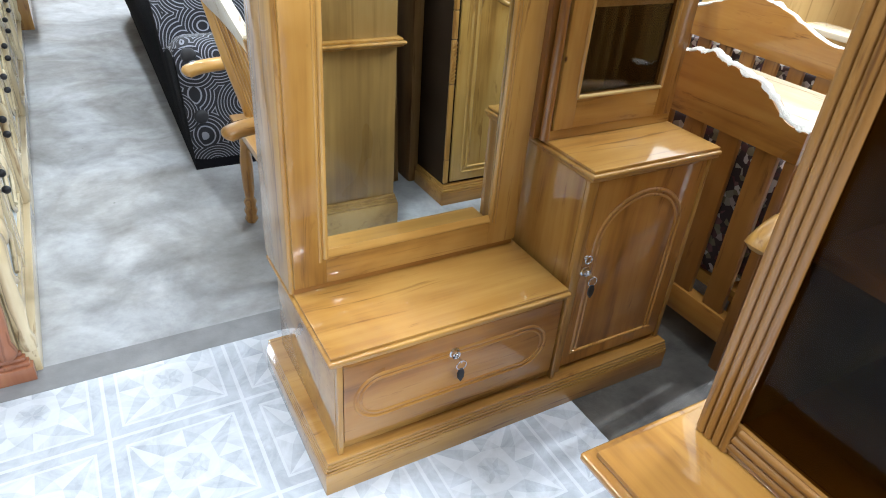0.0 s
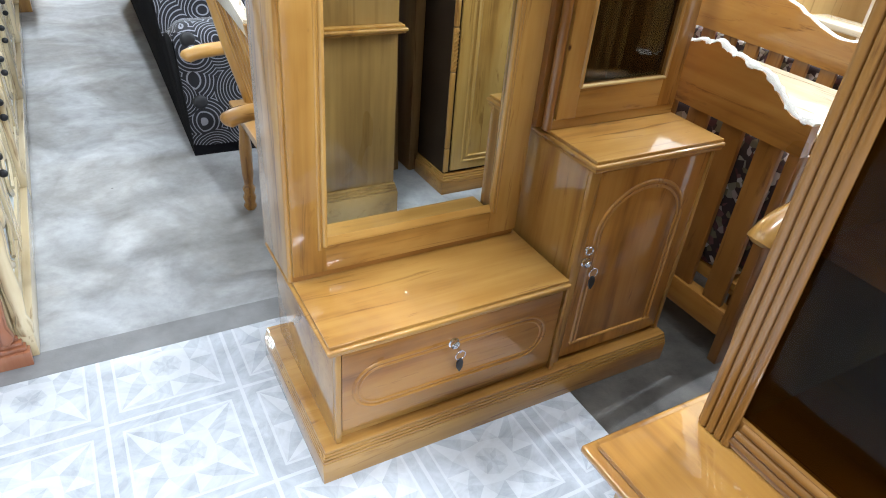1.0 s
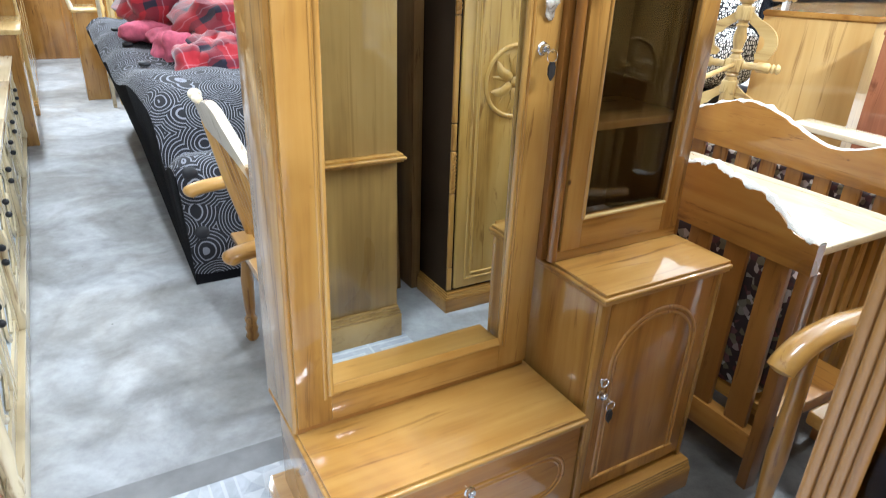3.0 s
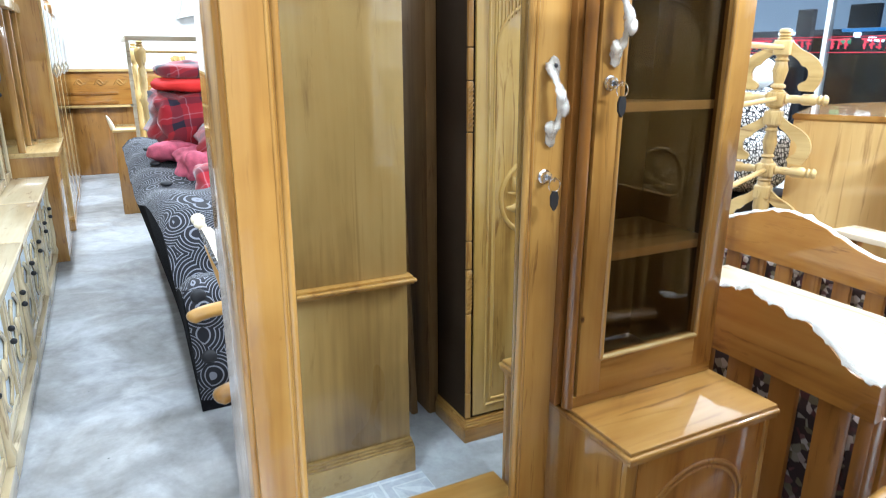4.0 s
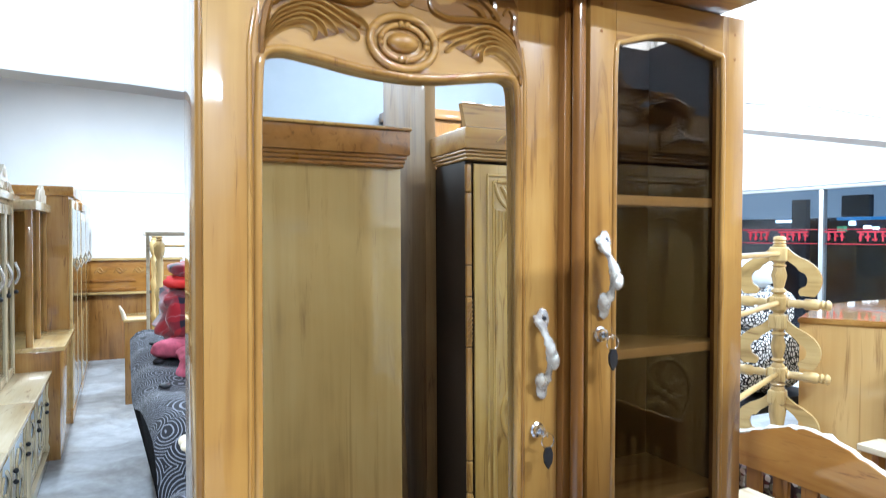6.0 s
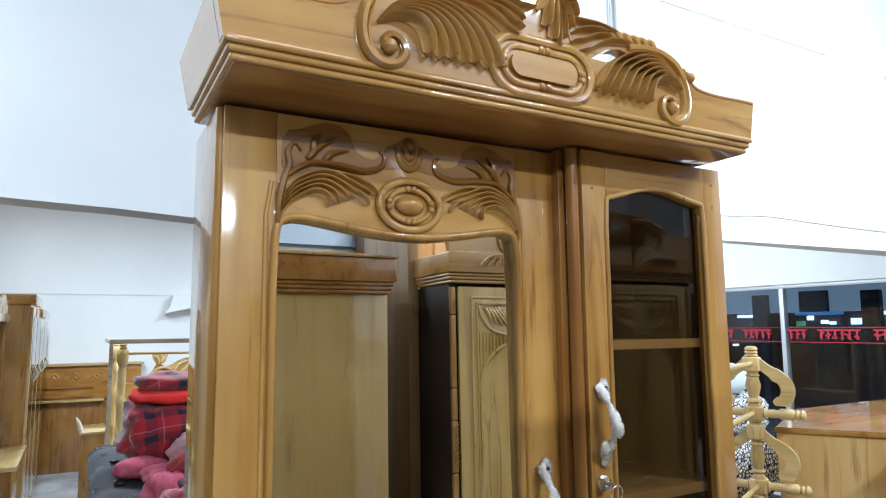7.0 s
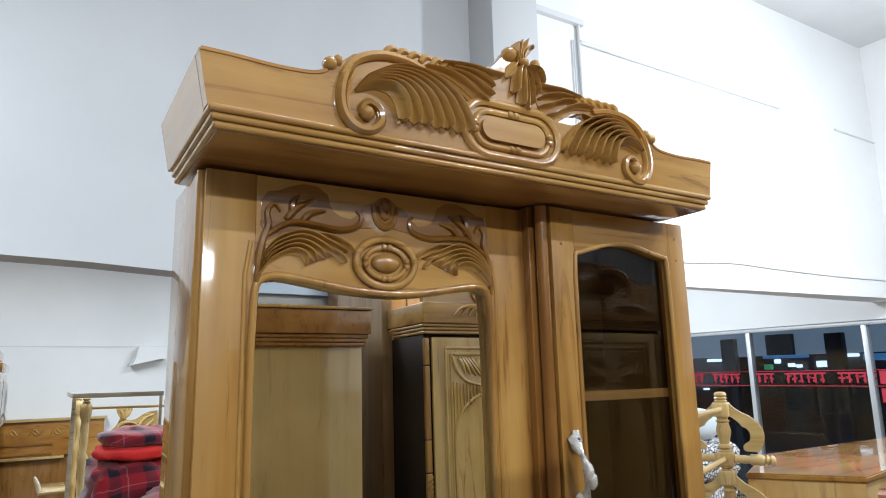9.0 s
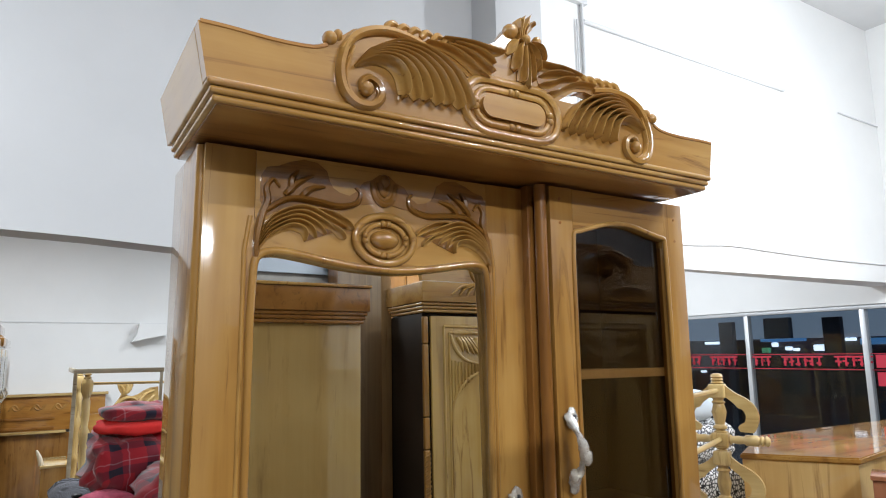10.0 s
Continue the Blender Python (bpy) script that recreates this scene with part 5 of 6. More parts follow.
def easy_chair():
    C = thing("easy_chair", "pale wooden easy chair with a slatted reclining back and rounded arms", "chair")
    # back leans towards the aisle: x falls as z rises
    def bx(z):
        return 0.225 - 0.145 * (z - 0.33) / 0.55
    crest = [(0.80, 0.775), (0.86, 0.790), (0.95, 0.835), (1.02, 0.872), (1.09, 0.878), (1.16, 0.868), (1.24, 0.838), (1.31, 0.822), (1.345, 0.838), (1.352, 0.820), (1.34, 0.745), (1.22, 0.748), (1.09, 0.752), (0.95, 0.745), (0.80, 0.72)]
    bm = bmesh.new()
    A = [bm.verts.new((bx(z) - 0.014, y, z)) for y, z in crest]
    B = [bm.verts.new((bx(z) + 0.014, y, z)) for y, z in crest]
    n = len(crest)
    bm.faces.new(A)
    bm.faces.new(list(reversed(B)))
    for i in range(n):
        bm.faces.new((A[i], B[i], B[(i + 1) % n], A[(i + 1) % n]))
    bmesh.ops.bevel(bm, geom=bm.edges[:], offset=0.004, segments=2, affect="EDGES")
    part("crest_rail", bm, carve_white, C, "pale scrolled crest rail")
    bm = bmesh.new()
    blob(bm, bx(0.85) - 0.004, 1.335, 0.850, 0.022, 0.02, 0.018)
    blob(bm, bx(0.85) - 0.004, 1.305, 0.842, 0.018, 0.018, 0.014)
    part("crest_knob", bm, carve_white, C)
    for k in range(8):
        y = 0.84 + 0.063 * k
        part("back_slat", bm_tube(bmesh.new(), [(bx(0.36), y, 0.36), (bx(0.55), y, 0.55), (bx(0.748), y, 0.748)], [0.0042, 0.0050, 0.0042], 8, 1.0), w_z, C)
    for y in (0.80, 1.33):
        part("back_post", bm_tube(bmesh.new(), [(bx(0.33), y, 0.33), (bx(0.56), y, 0.56), (bx(0.77), y, 0.77)], [0.018, 0.022, 0.016], 10), w_z, C)
    for y in (0.885, 1.47):
        bm = bmesh.new()
        bm_tube(bm, smooth([(0.040, y, 0.478), (0.055, y, 0.490), (0.11, y, 0.503), (0.25, y, 0.512), (0.45, y, 0.515), (0.66, y, 0.505)], 4), [0.014, 0.020, 0.027] + [0.031] * 30, 12, 0.75, Vector((0, 0, 1)))
        part("armrest", bm, w_x, C, "rounded honey armrest")
    prof = [(0.016, 0), (0.024, 0.015), (0.018, 0.03), (0.024, 0.05), (0.018, 0.065), (0.023, 0.085), (0.015, 0.10), (0.020, 0.14), (0.022, 0.24), (0.016, 0.30), (0.018, 0.33)]
    for x, y in ((0.165, 1.225), (0.165, 0.80), (0.62, 1.225), (0.62, 0.80)):
        part("leg", bm_lathe(bmesh.new(), prof, 14, Matrix.Translation((x, y, 0))), w_z, C, "turned wooden leg")
    part("seat", box(0.15, 0.68, 0.78, 1.36, 0.3305, 0.362, 0.008), w_y, C)
    for y in (0.885, 1.33):
        part("arm_post", bm_lathe(bmesh.new(), [(0.012, 0.3625), (0.018, 0.40), (0.012, 0.43), (0.016, 0.49)], 10, Matrix.Translation((0.60, y, 0))), w_z, C)


easy_chair()


# ---- tufted sofa with comforters ----
def sofa():
    S = thing("tufted_sofa", "black sofa in swirl-patterned fabric with tufted cushions", "sofa")

    def ease(t):
        t = max(0.0, min(1.0, t))
        return t * t * (3 - 2 * t)

    def lean(y):
        """Side edge of the upper upholstery, which overhangs the base further back."""
        return 0.045 - 0.095 * ease((y - 1.72) / 1.1)

    def foot(y):
        return 0.068 + 0.030 * (y - 1.70)

    # outline along the sofa: upright front, arm roll, bulging cushion, long tufted top
    prof = [(1.700, 0.05), (1.694, 0.20), (1.698, 0.34), (1.706, 0.43), (1.735, 0.49), (1.79, 0.515), (1.85, 0.515), (1.91, 0.495), (1.945, 0.475),
            (1.97, 0.50), (1.985, 0.56), (2.02, 0.63), (2.09, 0.685), (2.20, 0.715)]
    prof = [(p.x, p.y) for p in smooth([(a, b, 0) for a, b in prof], 3)]
    n = 64
    for k in range(1, n + 1):
        y = 2.20 + (4.45 - 2.20) * k / n
        prof.append((y, 0.715 + 0.035 * (k / n) + 0.020 * math.sin((y - 2.20) / 0.30 * math.pi) * (1 if k < n else 0)))
    bm = bmesh.new()
    nx = 16
    rows = []
    for y, z in prof:
        row = []
        for i in range(nx + 1):
            u = i / nx
            x0 = foot(y) + (lean(y) - foot(y)) * ease(z / 0.6)
            x = x0 + 0.70 * u
            tuft = 0.016 * math.sin(u * 3 * math.pi) ** 2 if y > 2.1 else 0.0
            edge = 0.05 * max(0.0, 1 - u / 0.10) ** 2 * (1 if y > 1.74 else 0.0)
            row.append(bm.verts.new((x, y + (0.02 * max(0.0, 1 - u / 0.08) ** 2 if y < 1.75 else 0.0), z + tuft - edge)))
        rows.append(row)
    for a, b in zip(rows, rows[1:]):
        for i in range(nx):
            bm.faces.new((a[i], a[i + 1], b[i + 1], b[i]))
    base = [bm.verts.new((foot(r[0].co.y), max(r[0].co.y, 1.715), 0.05)) for r in rows]
    base2 = [bm.verts.new((r[-1].co.x, r[-1].co.y, 0.05)) for r in rows]
    for j in range(len(rows) - 1):
        bm.faces.new((rows[j][0], rows[j + 1][0], base[j + 1], base[j])).material_index = 1
        bm.faces.new((rows[j][-1], base2[j], base2[j + 1], rows[j + 1][-1]))
    bm.faces.new(rows[-1] + [base2[-1], base[-1]])
    part("upholstery", bm, [swirl_m, cloth_black], S, "swirl-patterned tufted upholstery")
    part("base", bm_prism(bmesh.new(), [(foot(1.72), 1.72), (0.76, 1.72), (0.80, 4.44), (foot(4.44), 4.44)], 0.0, 0.049, "z"), cloth_black, S, "plain black base")
    for x, y, z in ((0.112, 1.697, 0.235), (0.098, 1.722, 0.470)):
        b = bmesh.new()
        blob(b, x, y, z, 0.029, 0.012, 0.029, 16, 10)
        part("button", b, black, S, "round black button")
    for k, y in enumerate((2.35, 2.65, 2.95, 3.25, 3.55, 3.85, 4.15)):
        for dx in (0.0, 0.233):
            b = bmesh.new()
            blob(b, lean(y) + 0.118 + dx + 0.02 * (k % 2), y, 0.728 + 0.0156 * (y - 2.2), 0.030, 0.034, 0.014, 14, 8)
            part("button", b, black, S, "round black button")


sofa()
pink_fleece = paint("pink_ruffled_fleece", (0.62, 0.13, 0.20), 0.95, 0.25, 25, 0.08)
for k, (c, r, e, m, lab) in enumerate([
        ((0.36, 3.62, 0.955), (0.25, 0.30, 0.175), 0.55, plaid_m, "folded red and black plaid comforter"),
        ((0.38, 3.58, 1.160), (0.235, 0.27, 0.042), 0.7, red_fleece, "plain red rolled fleece edge of a comforter"),
        ((0.40, 3.62, 1.235), (0.23, 0.26, 0.050), 0.7, plaid_m, "folded dark red plaid comforter on top of the pile"),
        ((0.86, 3.66, 0.955), (0.23, 0.30, 0.175), 0.55, plaid_m, "folded red and black plaid comforter"),
        ((0.86, 3.60, 1.155), (0.22, 0.26, 0.040), 0.7, red_fleece, "plain red rolled fleece edge of a comforter"),
        ((0.86, 3.64, 1.225), (0.22, 0.26, 0.044), 0.7, plaid_m, "folded dark red plaid comforter on top of the pile"),
        ((0.66, 3.05, 0.86), (0.34, 0.40, 0.19), 0.8, plaid_m, "crumpled red plaid comforter on the sofa"),
        ((0.50, 2.72, 0.74), (0.27, 0.32, 0.12), 0.8, plaid_m, "red and black plaid comforter fold hanging low"),
        ((0.19, 3.32, 0.80), (0.13, 0.10, 0.055), 0.8, pink_fleece, "pink ruffled fleece edge of a comforter"),
        ((0.30, 3.12, 0.785), (0.11, 0.12, 0.06), 0.85, pink_fleece, "pink ruffled fleece edge of a comforter"),
        ((0.27, 2.84, 0.775), (0.085, 0.13, 0.075), 0.85, pink_fleece, "pink crumpled fleece lining of a comforter"),
        ((0.335, 2.62, 0.72), (0.10, 0.14, 0.085), 0.8, plaid_m, "red and black plaid corner hanging over the sofa")]):
    tagged(put("comforter", pillow(bmesh.new(), c, r, e, 0.06 if r[2] > 0.06 else 0.035, k, 44, 26), m), lab, "bedding", "comforters on the sofa")


# ---- showcases along the aisle ----
def showcase(y0, y1, ledge, top):
    K = thing("showcase", "pale wooden showcase with glazed doors, carved fretwork and black knobs", "showcase", "showcases along the aisle")
    X = -0.525
    part("plinth", box(-0.98, X + 0.008, y0 + 0.002, y1 - 0.002, 0, 0.07, 0.005), l_y, K)
    part("lower_body", box(-0.98, X - 0.03, y0 + 0.004, y1 - 0.004, 0.0705, ledge - 0.03, 0.003), l_z, K)
    part("ledge", box(-0.98, X + 0.030, y0 + 0.001, y1 - 0.001, ledge - 0.0295, ledge, 0.006, 3), l_y, K, "glossy pale ledge")
    n = 2
    w = (y1 - y0 - 0.03) / n
    for k in range(n):
        a, b = y0 + 0.015 + w * k, y0 + 0.015 + w * (k + 1)
        D = part("lower_door", box(X - 0.029, X - 0.008, a + 0.004, a + 0.045, 0.085, ledge - 0.04, 0.003), l_z, K)
        part("stile", box(X - 0.029, X - 0.008, b - 0.045, b - 0.004, 0.085, ledge - 0.04, 0.003), l_z, D)
        part("rail", box(X - 0.028, X - 0.009, a + 0.0455, b - 0.0455, 0.085, 0.13, 0.003), l_y, D)
        part("rail", box(X - 0.028, X - 0.009, a + 0.0455, b - 0.0455, ledge - 0.085, ledge - 0.04, 0.003), l_y, D)
        part("panel", box(X - 0.026, X - 0.018, a + 0.0456, b - 0.0456, 0.1305, ledge - 0.0855, 0), bluegrey, D, "pale reflecting panel")
        bm = bmesh.new()
        c = (a + b) / 2
        for s in (-1, 1):
            P = smooth([(X - 0.014, c + s * 0.02, 0.16), (X - 0.012, c + s * 0.09, 0.22), (X - 0.012, c + s * 0.05, 0.30), (X - 0.012, c + s * 0.11, 0.36), (X - 0.012, c + s * 0.04, 0.42)], 5)
            bm_tube(bm, P, 0.012, 6, 0.6, Vector((1, 0, 0)))
        blob(bm, X - 0.012, c, 0.30, 0.012, 0.03, 0.04)
        part("fretwork", bm, l_z, D, "gilded scroll fretwork")
        for z in (0.33, 0.38):
            bm = bmesh.new()
            blob(bm, X + 0.004, b - 0.03, z, 0.012, 0.010, 0.012)
            part("knob", bm, black, D, "black plastic knob")
    for y in (y0 + 0.012, y1 - 0.012):
        part("corner_post", bm_lathe(bmesh.new(), [(0.016, 0.0705), (0.02, 0.10), (0.012, 0.13), (0.018, 0.20), (0.014, 0.30), (0.02, 0.38), (0.012, 0.43), (0.018, ledge - 0.03)], 10, Matrix.Translation((X - 0.006, y, 0))), l_z, K)
    U = X - 0.165
    part("upper_body", box(-0.98, -0.95, y0 + 0.004, y1 - 0.004, ledge + 0.0005, top, 0.003), l_z, K)
    for y in (y0 + 0.004, y1 - 0.024):
        part("upper_side", box(-0.9495, U - 0.025, y, y + 0.02, ledge + 0.0005, top, 0.003), l_z, K)
    part("upper_top", box(-0.9495, U, y0 + 0.0045, y1 - 0.0045, top + 0.0005, top + 0.02, 0.003), l_y, K)
    part("cornice", box(-0.99, U + 0.035, y0 - 0.002 + 0.004, y1 - 0.002, top + 0.0205, top + 0.06, 0.006), l_y, K)
    m = 3
    w = (y1 - y0 - 0.02) / m
    for k in range(m):
        a, b = y0 + 0.01 + w * k, y0 + 0.01 + w * (k + 1)
        D = part("upper_door", box(U - 0.024, U, a + 0.002, a + 0.032, ledge + 0.004, top - 0.002, 0.003), l_z, K)
        part("stile", box(U - 0.024, U, b - 0.032, b - 0.002, ledge + 0.004, top - 0.002, 0.003), l_z, D)
        part("rail", box(U - 0.023, U - 0.001, a + 0.0325, b - 0.0325, ledge + 0.004, ledge + 0.05, 0.003), l_y, D)
        part("rail", box(U - 0.023, U - 0.001, a + 0.0325, b - 0.0325, top - 0.06, top - 0.002, 0.003), l_y, D)
        part("pane", box(U - 0.014, U - 0.010, a + 0.0326, b - 0.0326, ledge + 0.0505, top - 0.0605, 0), clear, D)
        bm = bmesh.new()
        bm_tube(bm, smooth([(U + 0.004, b - 0.018, 1.14), (U + 0.022, b - 0.012, 1.18), (U + 0.024, b - 0.022, 1.22), (U + 0.004, b - 0.016, 1.27)], 4), 0.010, 7)
        part("handle", bm, silver, D, "wrapped silver handle")
        bm = bmesh.new()
        blob(bm, U + 0.01, b - 0.017, 1.09, 0.014, 0.012, 0.014)
        part("knob", bm, black, D)
    for z in (ledge + 0.33, ledge + 0.66):
        part("shelf", box(-0.9494, U - 0.03, y0 + 0.025, y1 - 0.025, z, z + 0.015, 0.002), l_y, K)
    bm = bmesh.new()
    c = (y0 + y1) / 2
    o = [(y0 + 0.04, 0.0), (y0 + 0.12, 0.03), (c - 0.18, 0.05), (c - 0.10, 0.10), (c, 0.155), (c + 0.10, 0.10), (c + 0.18, 0.05), (y1 - 0.12, 0.03), (y1 - 0.04, 0.0)]
    bm_prism(bm, [(a, top + 0.0605 + b) for a, b in o], U - 0.01, U + 0.012, "x")
    for s in (-1, 1):
        for k in range(4):
            bm_tube(bm, smooth([(U + 0.014, c + s * 0.03, top + 0.08 + 0.012 * k), (U + 0.016, c + s * (0.08 + 0.02 * k), top + 0.115), (U + 0.014, c + s * (0.13 + 0.02 * k), top + 0.075)], 4), 0.009, 6)
    blob(bm, U + 0.01, c, top + 0.17, 0.014, 0.03, 0.03)
    part("crest", bm, carve_white, K, "pale carved crest")


ys = [0.672, 1.53, 2.39, 3.25, 4.11]
for a, b in zip(ys, ys[1:]):
    showcase(a, b, 0.583, 1.62)


end = thing("showcase_end", "red-brown moulded end of the first showcase", "panel")
for k, (z0, z1, d) in enumerate(((0.0, 0.045, 0.0), (0.0455, 0.058, 0.006), (0.0585, 0.071, 0.012), (0.0715, 0.084, 0.018))):
    part("base_moulding", box(-0.98, -0.531 - d, 0.640 + d, 0.6705, z0, z1, 0.004), redbrown, end)
part("column", bm_lathe(bmesh.new(), [(0.018, 0.0845), (0.024, 0.10), (0.016, 0.13), (0.022, 0.20), (0.024, 0.30), (0.016, 0.38), (0.022, 0.42), (0.018, 0.55)], 12, Matrix.Translation((-0.575, 0.648, 0))), redbrown, end, "turned red-brown column")


def tall_cabinet(y0, y1, x, top, label):
    K = thing("tall_cabinet", label, "cabinet", "tall cabinets by the aisle")
    part("plinth", box(-0.98, x + 0.02, y0, y1, 0, 0.09, 0.005), w_y, K)
    part("body", box(-0.98, x, y0 + 0.006, y1 - 0.006, 0.0905, top, 0.004), w_z, K)
    part("cornice", box(-0.99, x + 0.035, y0 - 0.012, y1 + 0.0, top + 0.0005, top + 0.075, 0.012), w_y, K)
    n = 2
    w = (y1 - y0 - 0.03) / n
    for k in range(n):
        a = y0 + 0.015 + w * k
        D = part("door", box(x + 0.0005, x + 0.02, a + 0.004, a + w - 0.004, 0.11, top - 0.02, 0.004), p_z, K)
        part("pane", box(x + 0.0205, x + 0.024, a + 0.06, a + w - 0.06, 0.75, top - 0.09, 0), clear, D)
        bm = bmesh.new()
        bm_tube(bm, [(x + 0.022, a + w - 0.03, 1.15), (x + 0.045, a + w - 0.03, 1.20), (x + 0.022, a + w - 0.03, 1.26)], 0.009, 7)
        part("handle", bm, silver, D)


tall_cabinet(5.02, 6.05, -0.46, 1.735, "tall honey wooden cabinet with glazed doors")
tall_cabinet(6.10, 7.55, -0.46, 1.66, "tall wooden cabinet with narrow doors")
Kt = thing("step_cupboard", "honey wooden cupboard with a projecting step and glazed upper part", "cupboard")
part("step_top", box(-0.98, -0.425, 4.125, 5.0, 0.700, 0.730, 0.005), p_y, Kt, "pale glossy step")
part("lower_body", box(-0.98, -0.455, 4.135, 4.99, 0.0, 0.6995, 0.004), w_z, Kt)
part("upper_back", box(-0.98, -0.94, 4.135, 4.99, 0.7305, 1.60, 0.004), l_z, Kt)
for y in (4.135, 4.54, 4.945):
    part("stile", box(-0.64, -0.60, y, y + 0.045, 0.7305, 1.60, 0.004), w_z, Kt)
part("cornice", box(-0.98, -0.575, 4.125, 5.0, 1.6005, 1.66, 0.008), l_y, Kt)
for y in (4.181, 4.586):
    part("pane", box(-0.624, -0.620, y, y + 0.358, 0.7306, 1.5995, 0), clear, Kt)
bm = bmesh.new()
for k in range(5):
    bm_tube(bm, smooth([(-0.59, 4.30 + 0.10 * k, 1.66), (-0.585, 4.36 + 0.08 * k, 1.74 + 0.03 * math.sin(k)), (-0.59, 4.42 + 0.07 * k, 1.67)], 4), 0.014, 6)
part("crest", bm, carve_white, Kt, "pale carved crest")


# ---- far end: headboard, canopy bed, small cabinet ----
bm = bmesh.new()
bm_prism(bm, [(0.74, 1.729), (0.86, 1.757), (1.081, 1.805), (1.118, 1.80), (1.118, 1.945), (0.82, 1.945), (0.79, 1.80)], 7.70, 7.8515)
setting("wall_ledge", bm, white, "short white plastered ledge on the far wall", "ledge")
H = thing("bed_headboard", "broad honey wooden bed headboard standing against the wall", "headboard")
part("panel", box(-0.47, 0.515, 7.76, 7.80, 0.0, 0.755, 0.004), d_z, H)
part("ledge", box(-0.50, 0.145, 7.70, 7.85, 0.7555, 0.782, 0.006), p_x, H)
part("upper_panel", box(-0.47, 0.515, 7.77, 7.81, 0.7825, 1.145, 0.004), a_x, H)
part("cap", box(-0.50, 0.54, 7.74, 7.84, 1.1455, 1.175, 0.006), p_x, H)
for z in (0.80, 0.898):
    part("moulding", box(-0.44, 0.03, 7.755, 7.7695, z, z + 0.024, 0.004), b_x, H)
bm = bmesh.new()
for k in range(4):
    x = -0.40 + 0.2 * k
    strands(bm, [[(x, 1.00), (x + 0.05, 1.06), (x + 0.10, 1.01), (x + 0.15, 1.06)], [(x + 0.02, 1.05), (x + 0.07, 1.00), (x + 0.13, 1.06)]], 7.768, 0.010, 0.4)
part("carving", bm, w_x, H)
part("frame_joint", box(-0.12, -0.105, 7.752, 7.7595, 0.03, 0.74, 0), b_z, H)

B = thing("canopy_bed", "pale wooden four-poster bed with turned posts and a thin canopy frame", "bed")
prof = [(0.035, 0), (0.045, 0.05), (0.03, 0.09), (0.045, 0.16), (0.038, 0.40), (0.048, 0.44), (0.025, 0.50), (0.03, 0.62), (0.042, 0.66), (0.024, 0.70), (0.03, 0.92), (0.042, 0.98), (0.024, 1.02), (0.030, 1.10), (0.030, 1.22),
        (0.022, 1.235), (0.026, 1.25), (0.040, 1.29), (0.044, 1.35), (0.040, 1.375), (0.024, 1.39), (0.030, 1.40), (0.018, 1.41), (0.030, 1.425), (0.010, 1.435)]
for x in (0.178, 0.95):
    for y in (5.2, 6.3):
        part("post", bm_lathe(bmesh.new(), prof, 14, Matrix.Translation((x, y, 0))), p_z, B, "turned bed post with a vase top")
part("pole", bm_tube(bmesh.new(), [(0.20, 5.2, 1.352), (0.93, 5.2, 1.346)], 0.011, 10, up=Vector((0, 0, 1))), p_x, B, "round canopy pole")
part("side_rail", box(0.158, 0.198, 5.24, 6.26, 0.28, 0.44, 0.006), w_y, B)
part("side_rail", box(0.93, 0.97, 5.24, 6.26, 0.28, 0.44, 0.006), w_y, B)
part("footboard", box(0.215, 0.915, 5.18, 5.22, 0.25, 0.78, 0.006), w_x, B)
part("headboard", box(0.215, 0.915, 6.28, 6.32, 0.25, 1.04, 0.006), w_x, B)
CB = part("crest", bm_prism(bmesh.new(), [(0.44, 1.04), (0.46, 1.10), (0.50, 1.15), (0.53, 1.21), (0.505, 1.25), (0.49, 1.30), (0.53, 1.325), (0.58, 1.315), (0.625, 1.32), (0.63, 1.28), (0.60, 1.24), (0.575, 1.20), (0.62, 1.185), (0.67, 1.20),
                                          (0.72, 1.235), (0.78, 1.262), (0.85, 1.27), (0.87, 1.04)], 6.285, 6.315), p_x, B, "pale carved openwork crest")
bm = bmesh.new()
strands(bm, [[(0.47, 1.06), (0.53, 1.12), (0.60, 1.13), (0.66, 1.09)], [(0.50, 1.11), (0.56, 1.17), (0.64, 1.165), (0.70, 1.12)], [(0.60, 1.07), (0.68, 1.12), (0.74, 1.20), (0.82, 1.235)], [(0.66, 1.06), (0.75, 1.12), (0.82, 1.19)],
             [(0.555, 1.20), (0.545, 1.25), (0.52, 1.29)], [(0.57, 1.21), (0.585, 1.26), (0.57, 1.305)], [(0.58, 1.22), (0.605, 1.26), (0.61, 1.30)], [(0.74, 1.06), (0.80, 1.10), (0.83, 1.15)]], 6.284, 0.017, 0.35, 1.2)
part("crest_leaf", bm, p_z, CB)
# raised brown strands that paint in the dark of the carving's hollows
bm = bmesh.new()
strands(bm, [[(0.52, 1.085), (0.57, 1.10), (0.62, 1.085)], [(0.66, 1.14), (0.70, 1.16), (0.72, 1.20)], [(0.72, 1.08), (0.76, 1.10), (0.79, 1.15)], [(0.57, 1.145), (0.61, 1.15), (0.65, 1.13)]], 6.283, 0.010, 0.3, 0.6)
part("crest_hollow", bm, b_z, CB, "brown strand painted as the shade of a hollow")
part("mattress_board", box(0.20, 0.928, 5.23, 6.27, 0.441, 0.47, 0.004), p_y, B)
bare = wood("bare_grey_frame_wood", (0.22, 0.17, 0.10), (0.40, 0.33, 0.22), (0.52, 0.45, 0.33), grain="x", coat=0.3)
part("canopy_frame", box(0.075, 0.72, 5.10, 5.125, 1.432, 1.468, 0.004), bare, B, "flat grey-brown canopy rail")
part("canopy_frame", box(0.075, 0.100, 5.1255, 6.2, 1.432, 1.468, 0.004), bare, B)
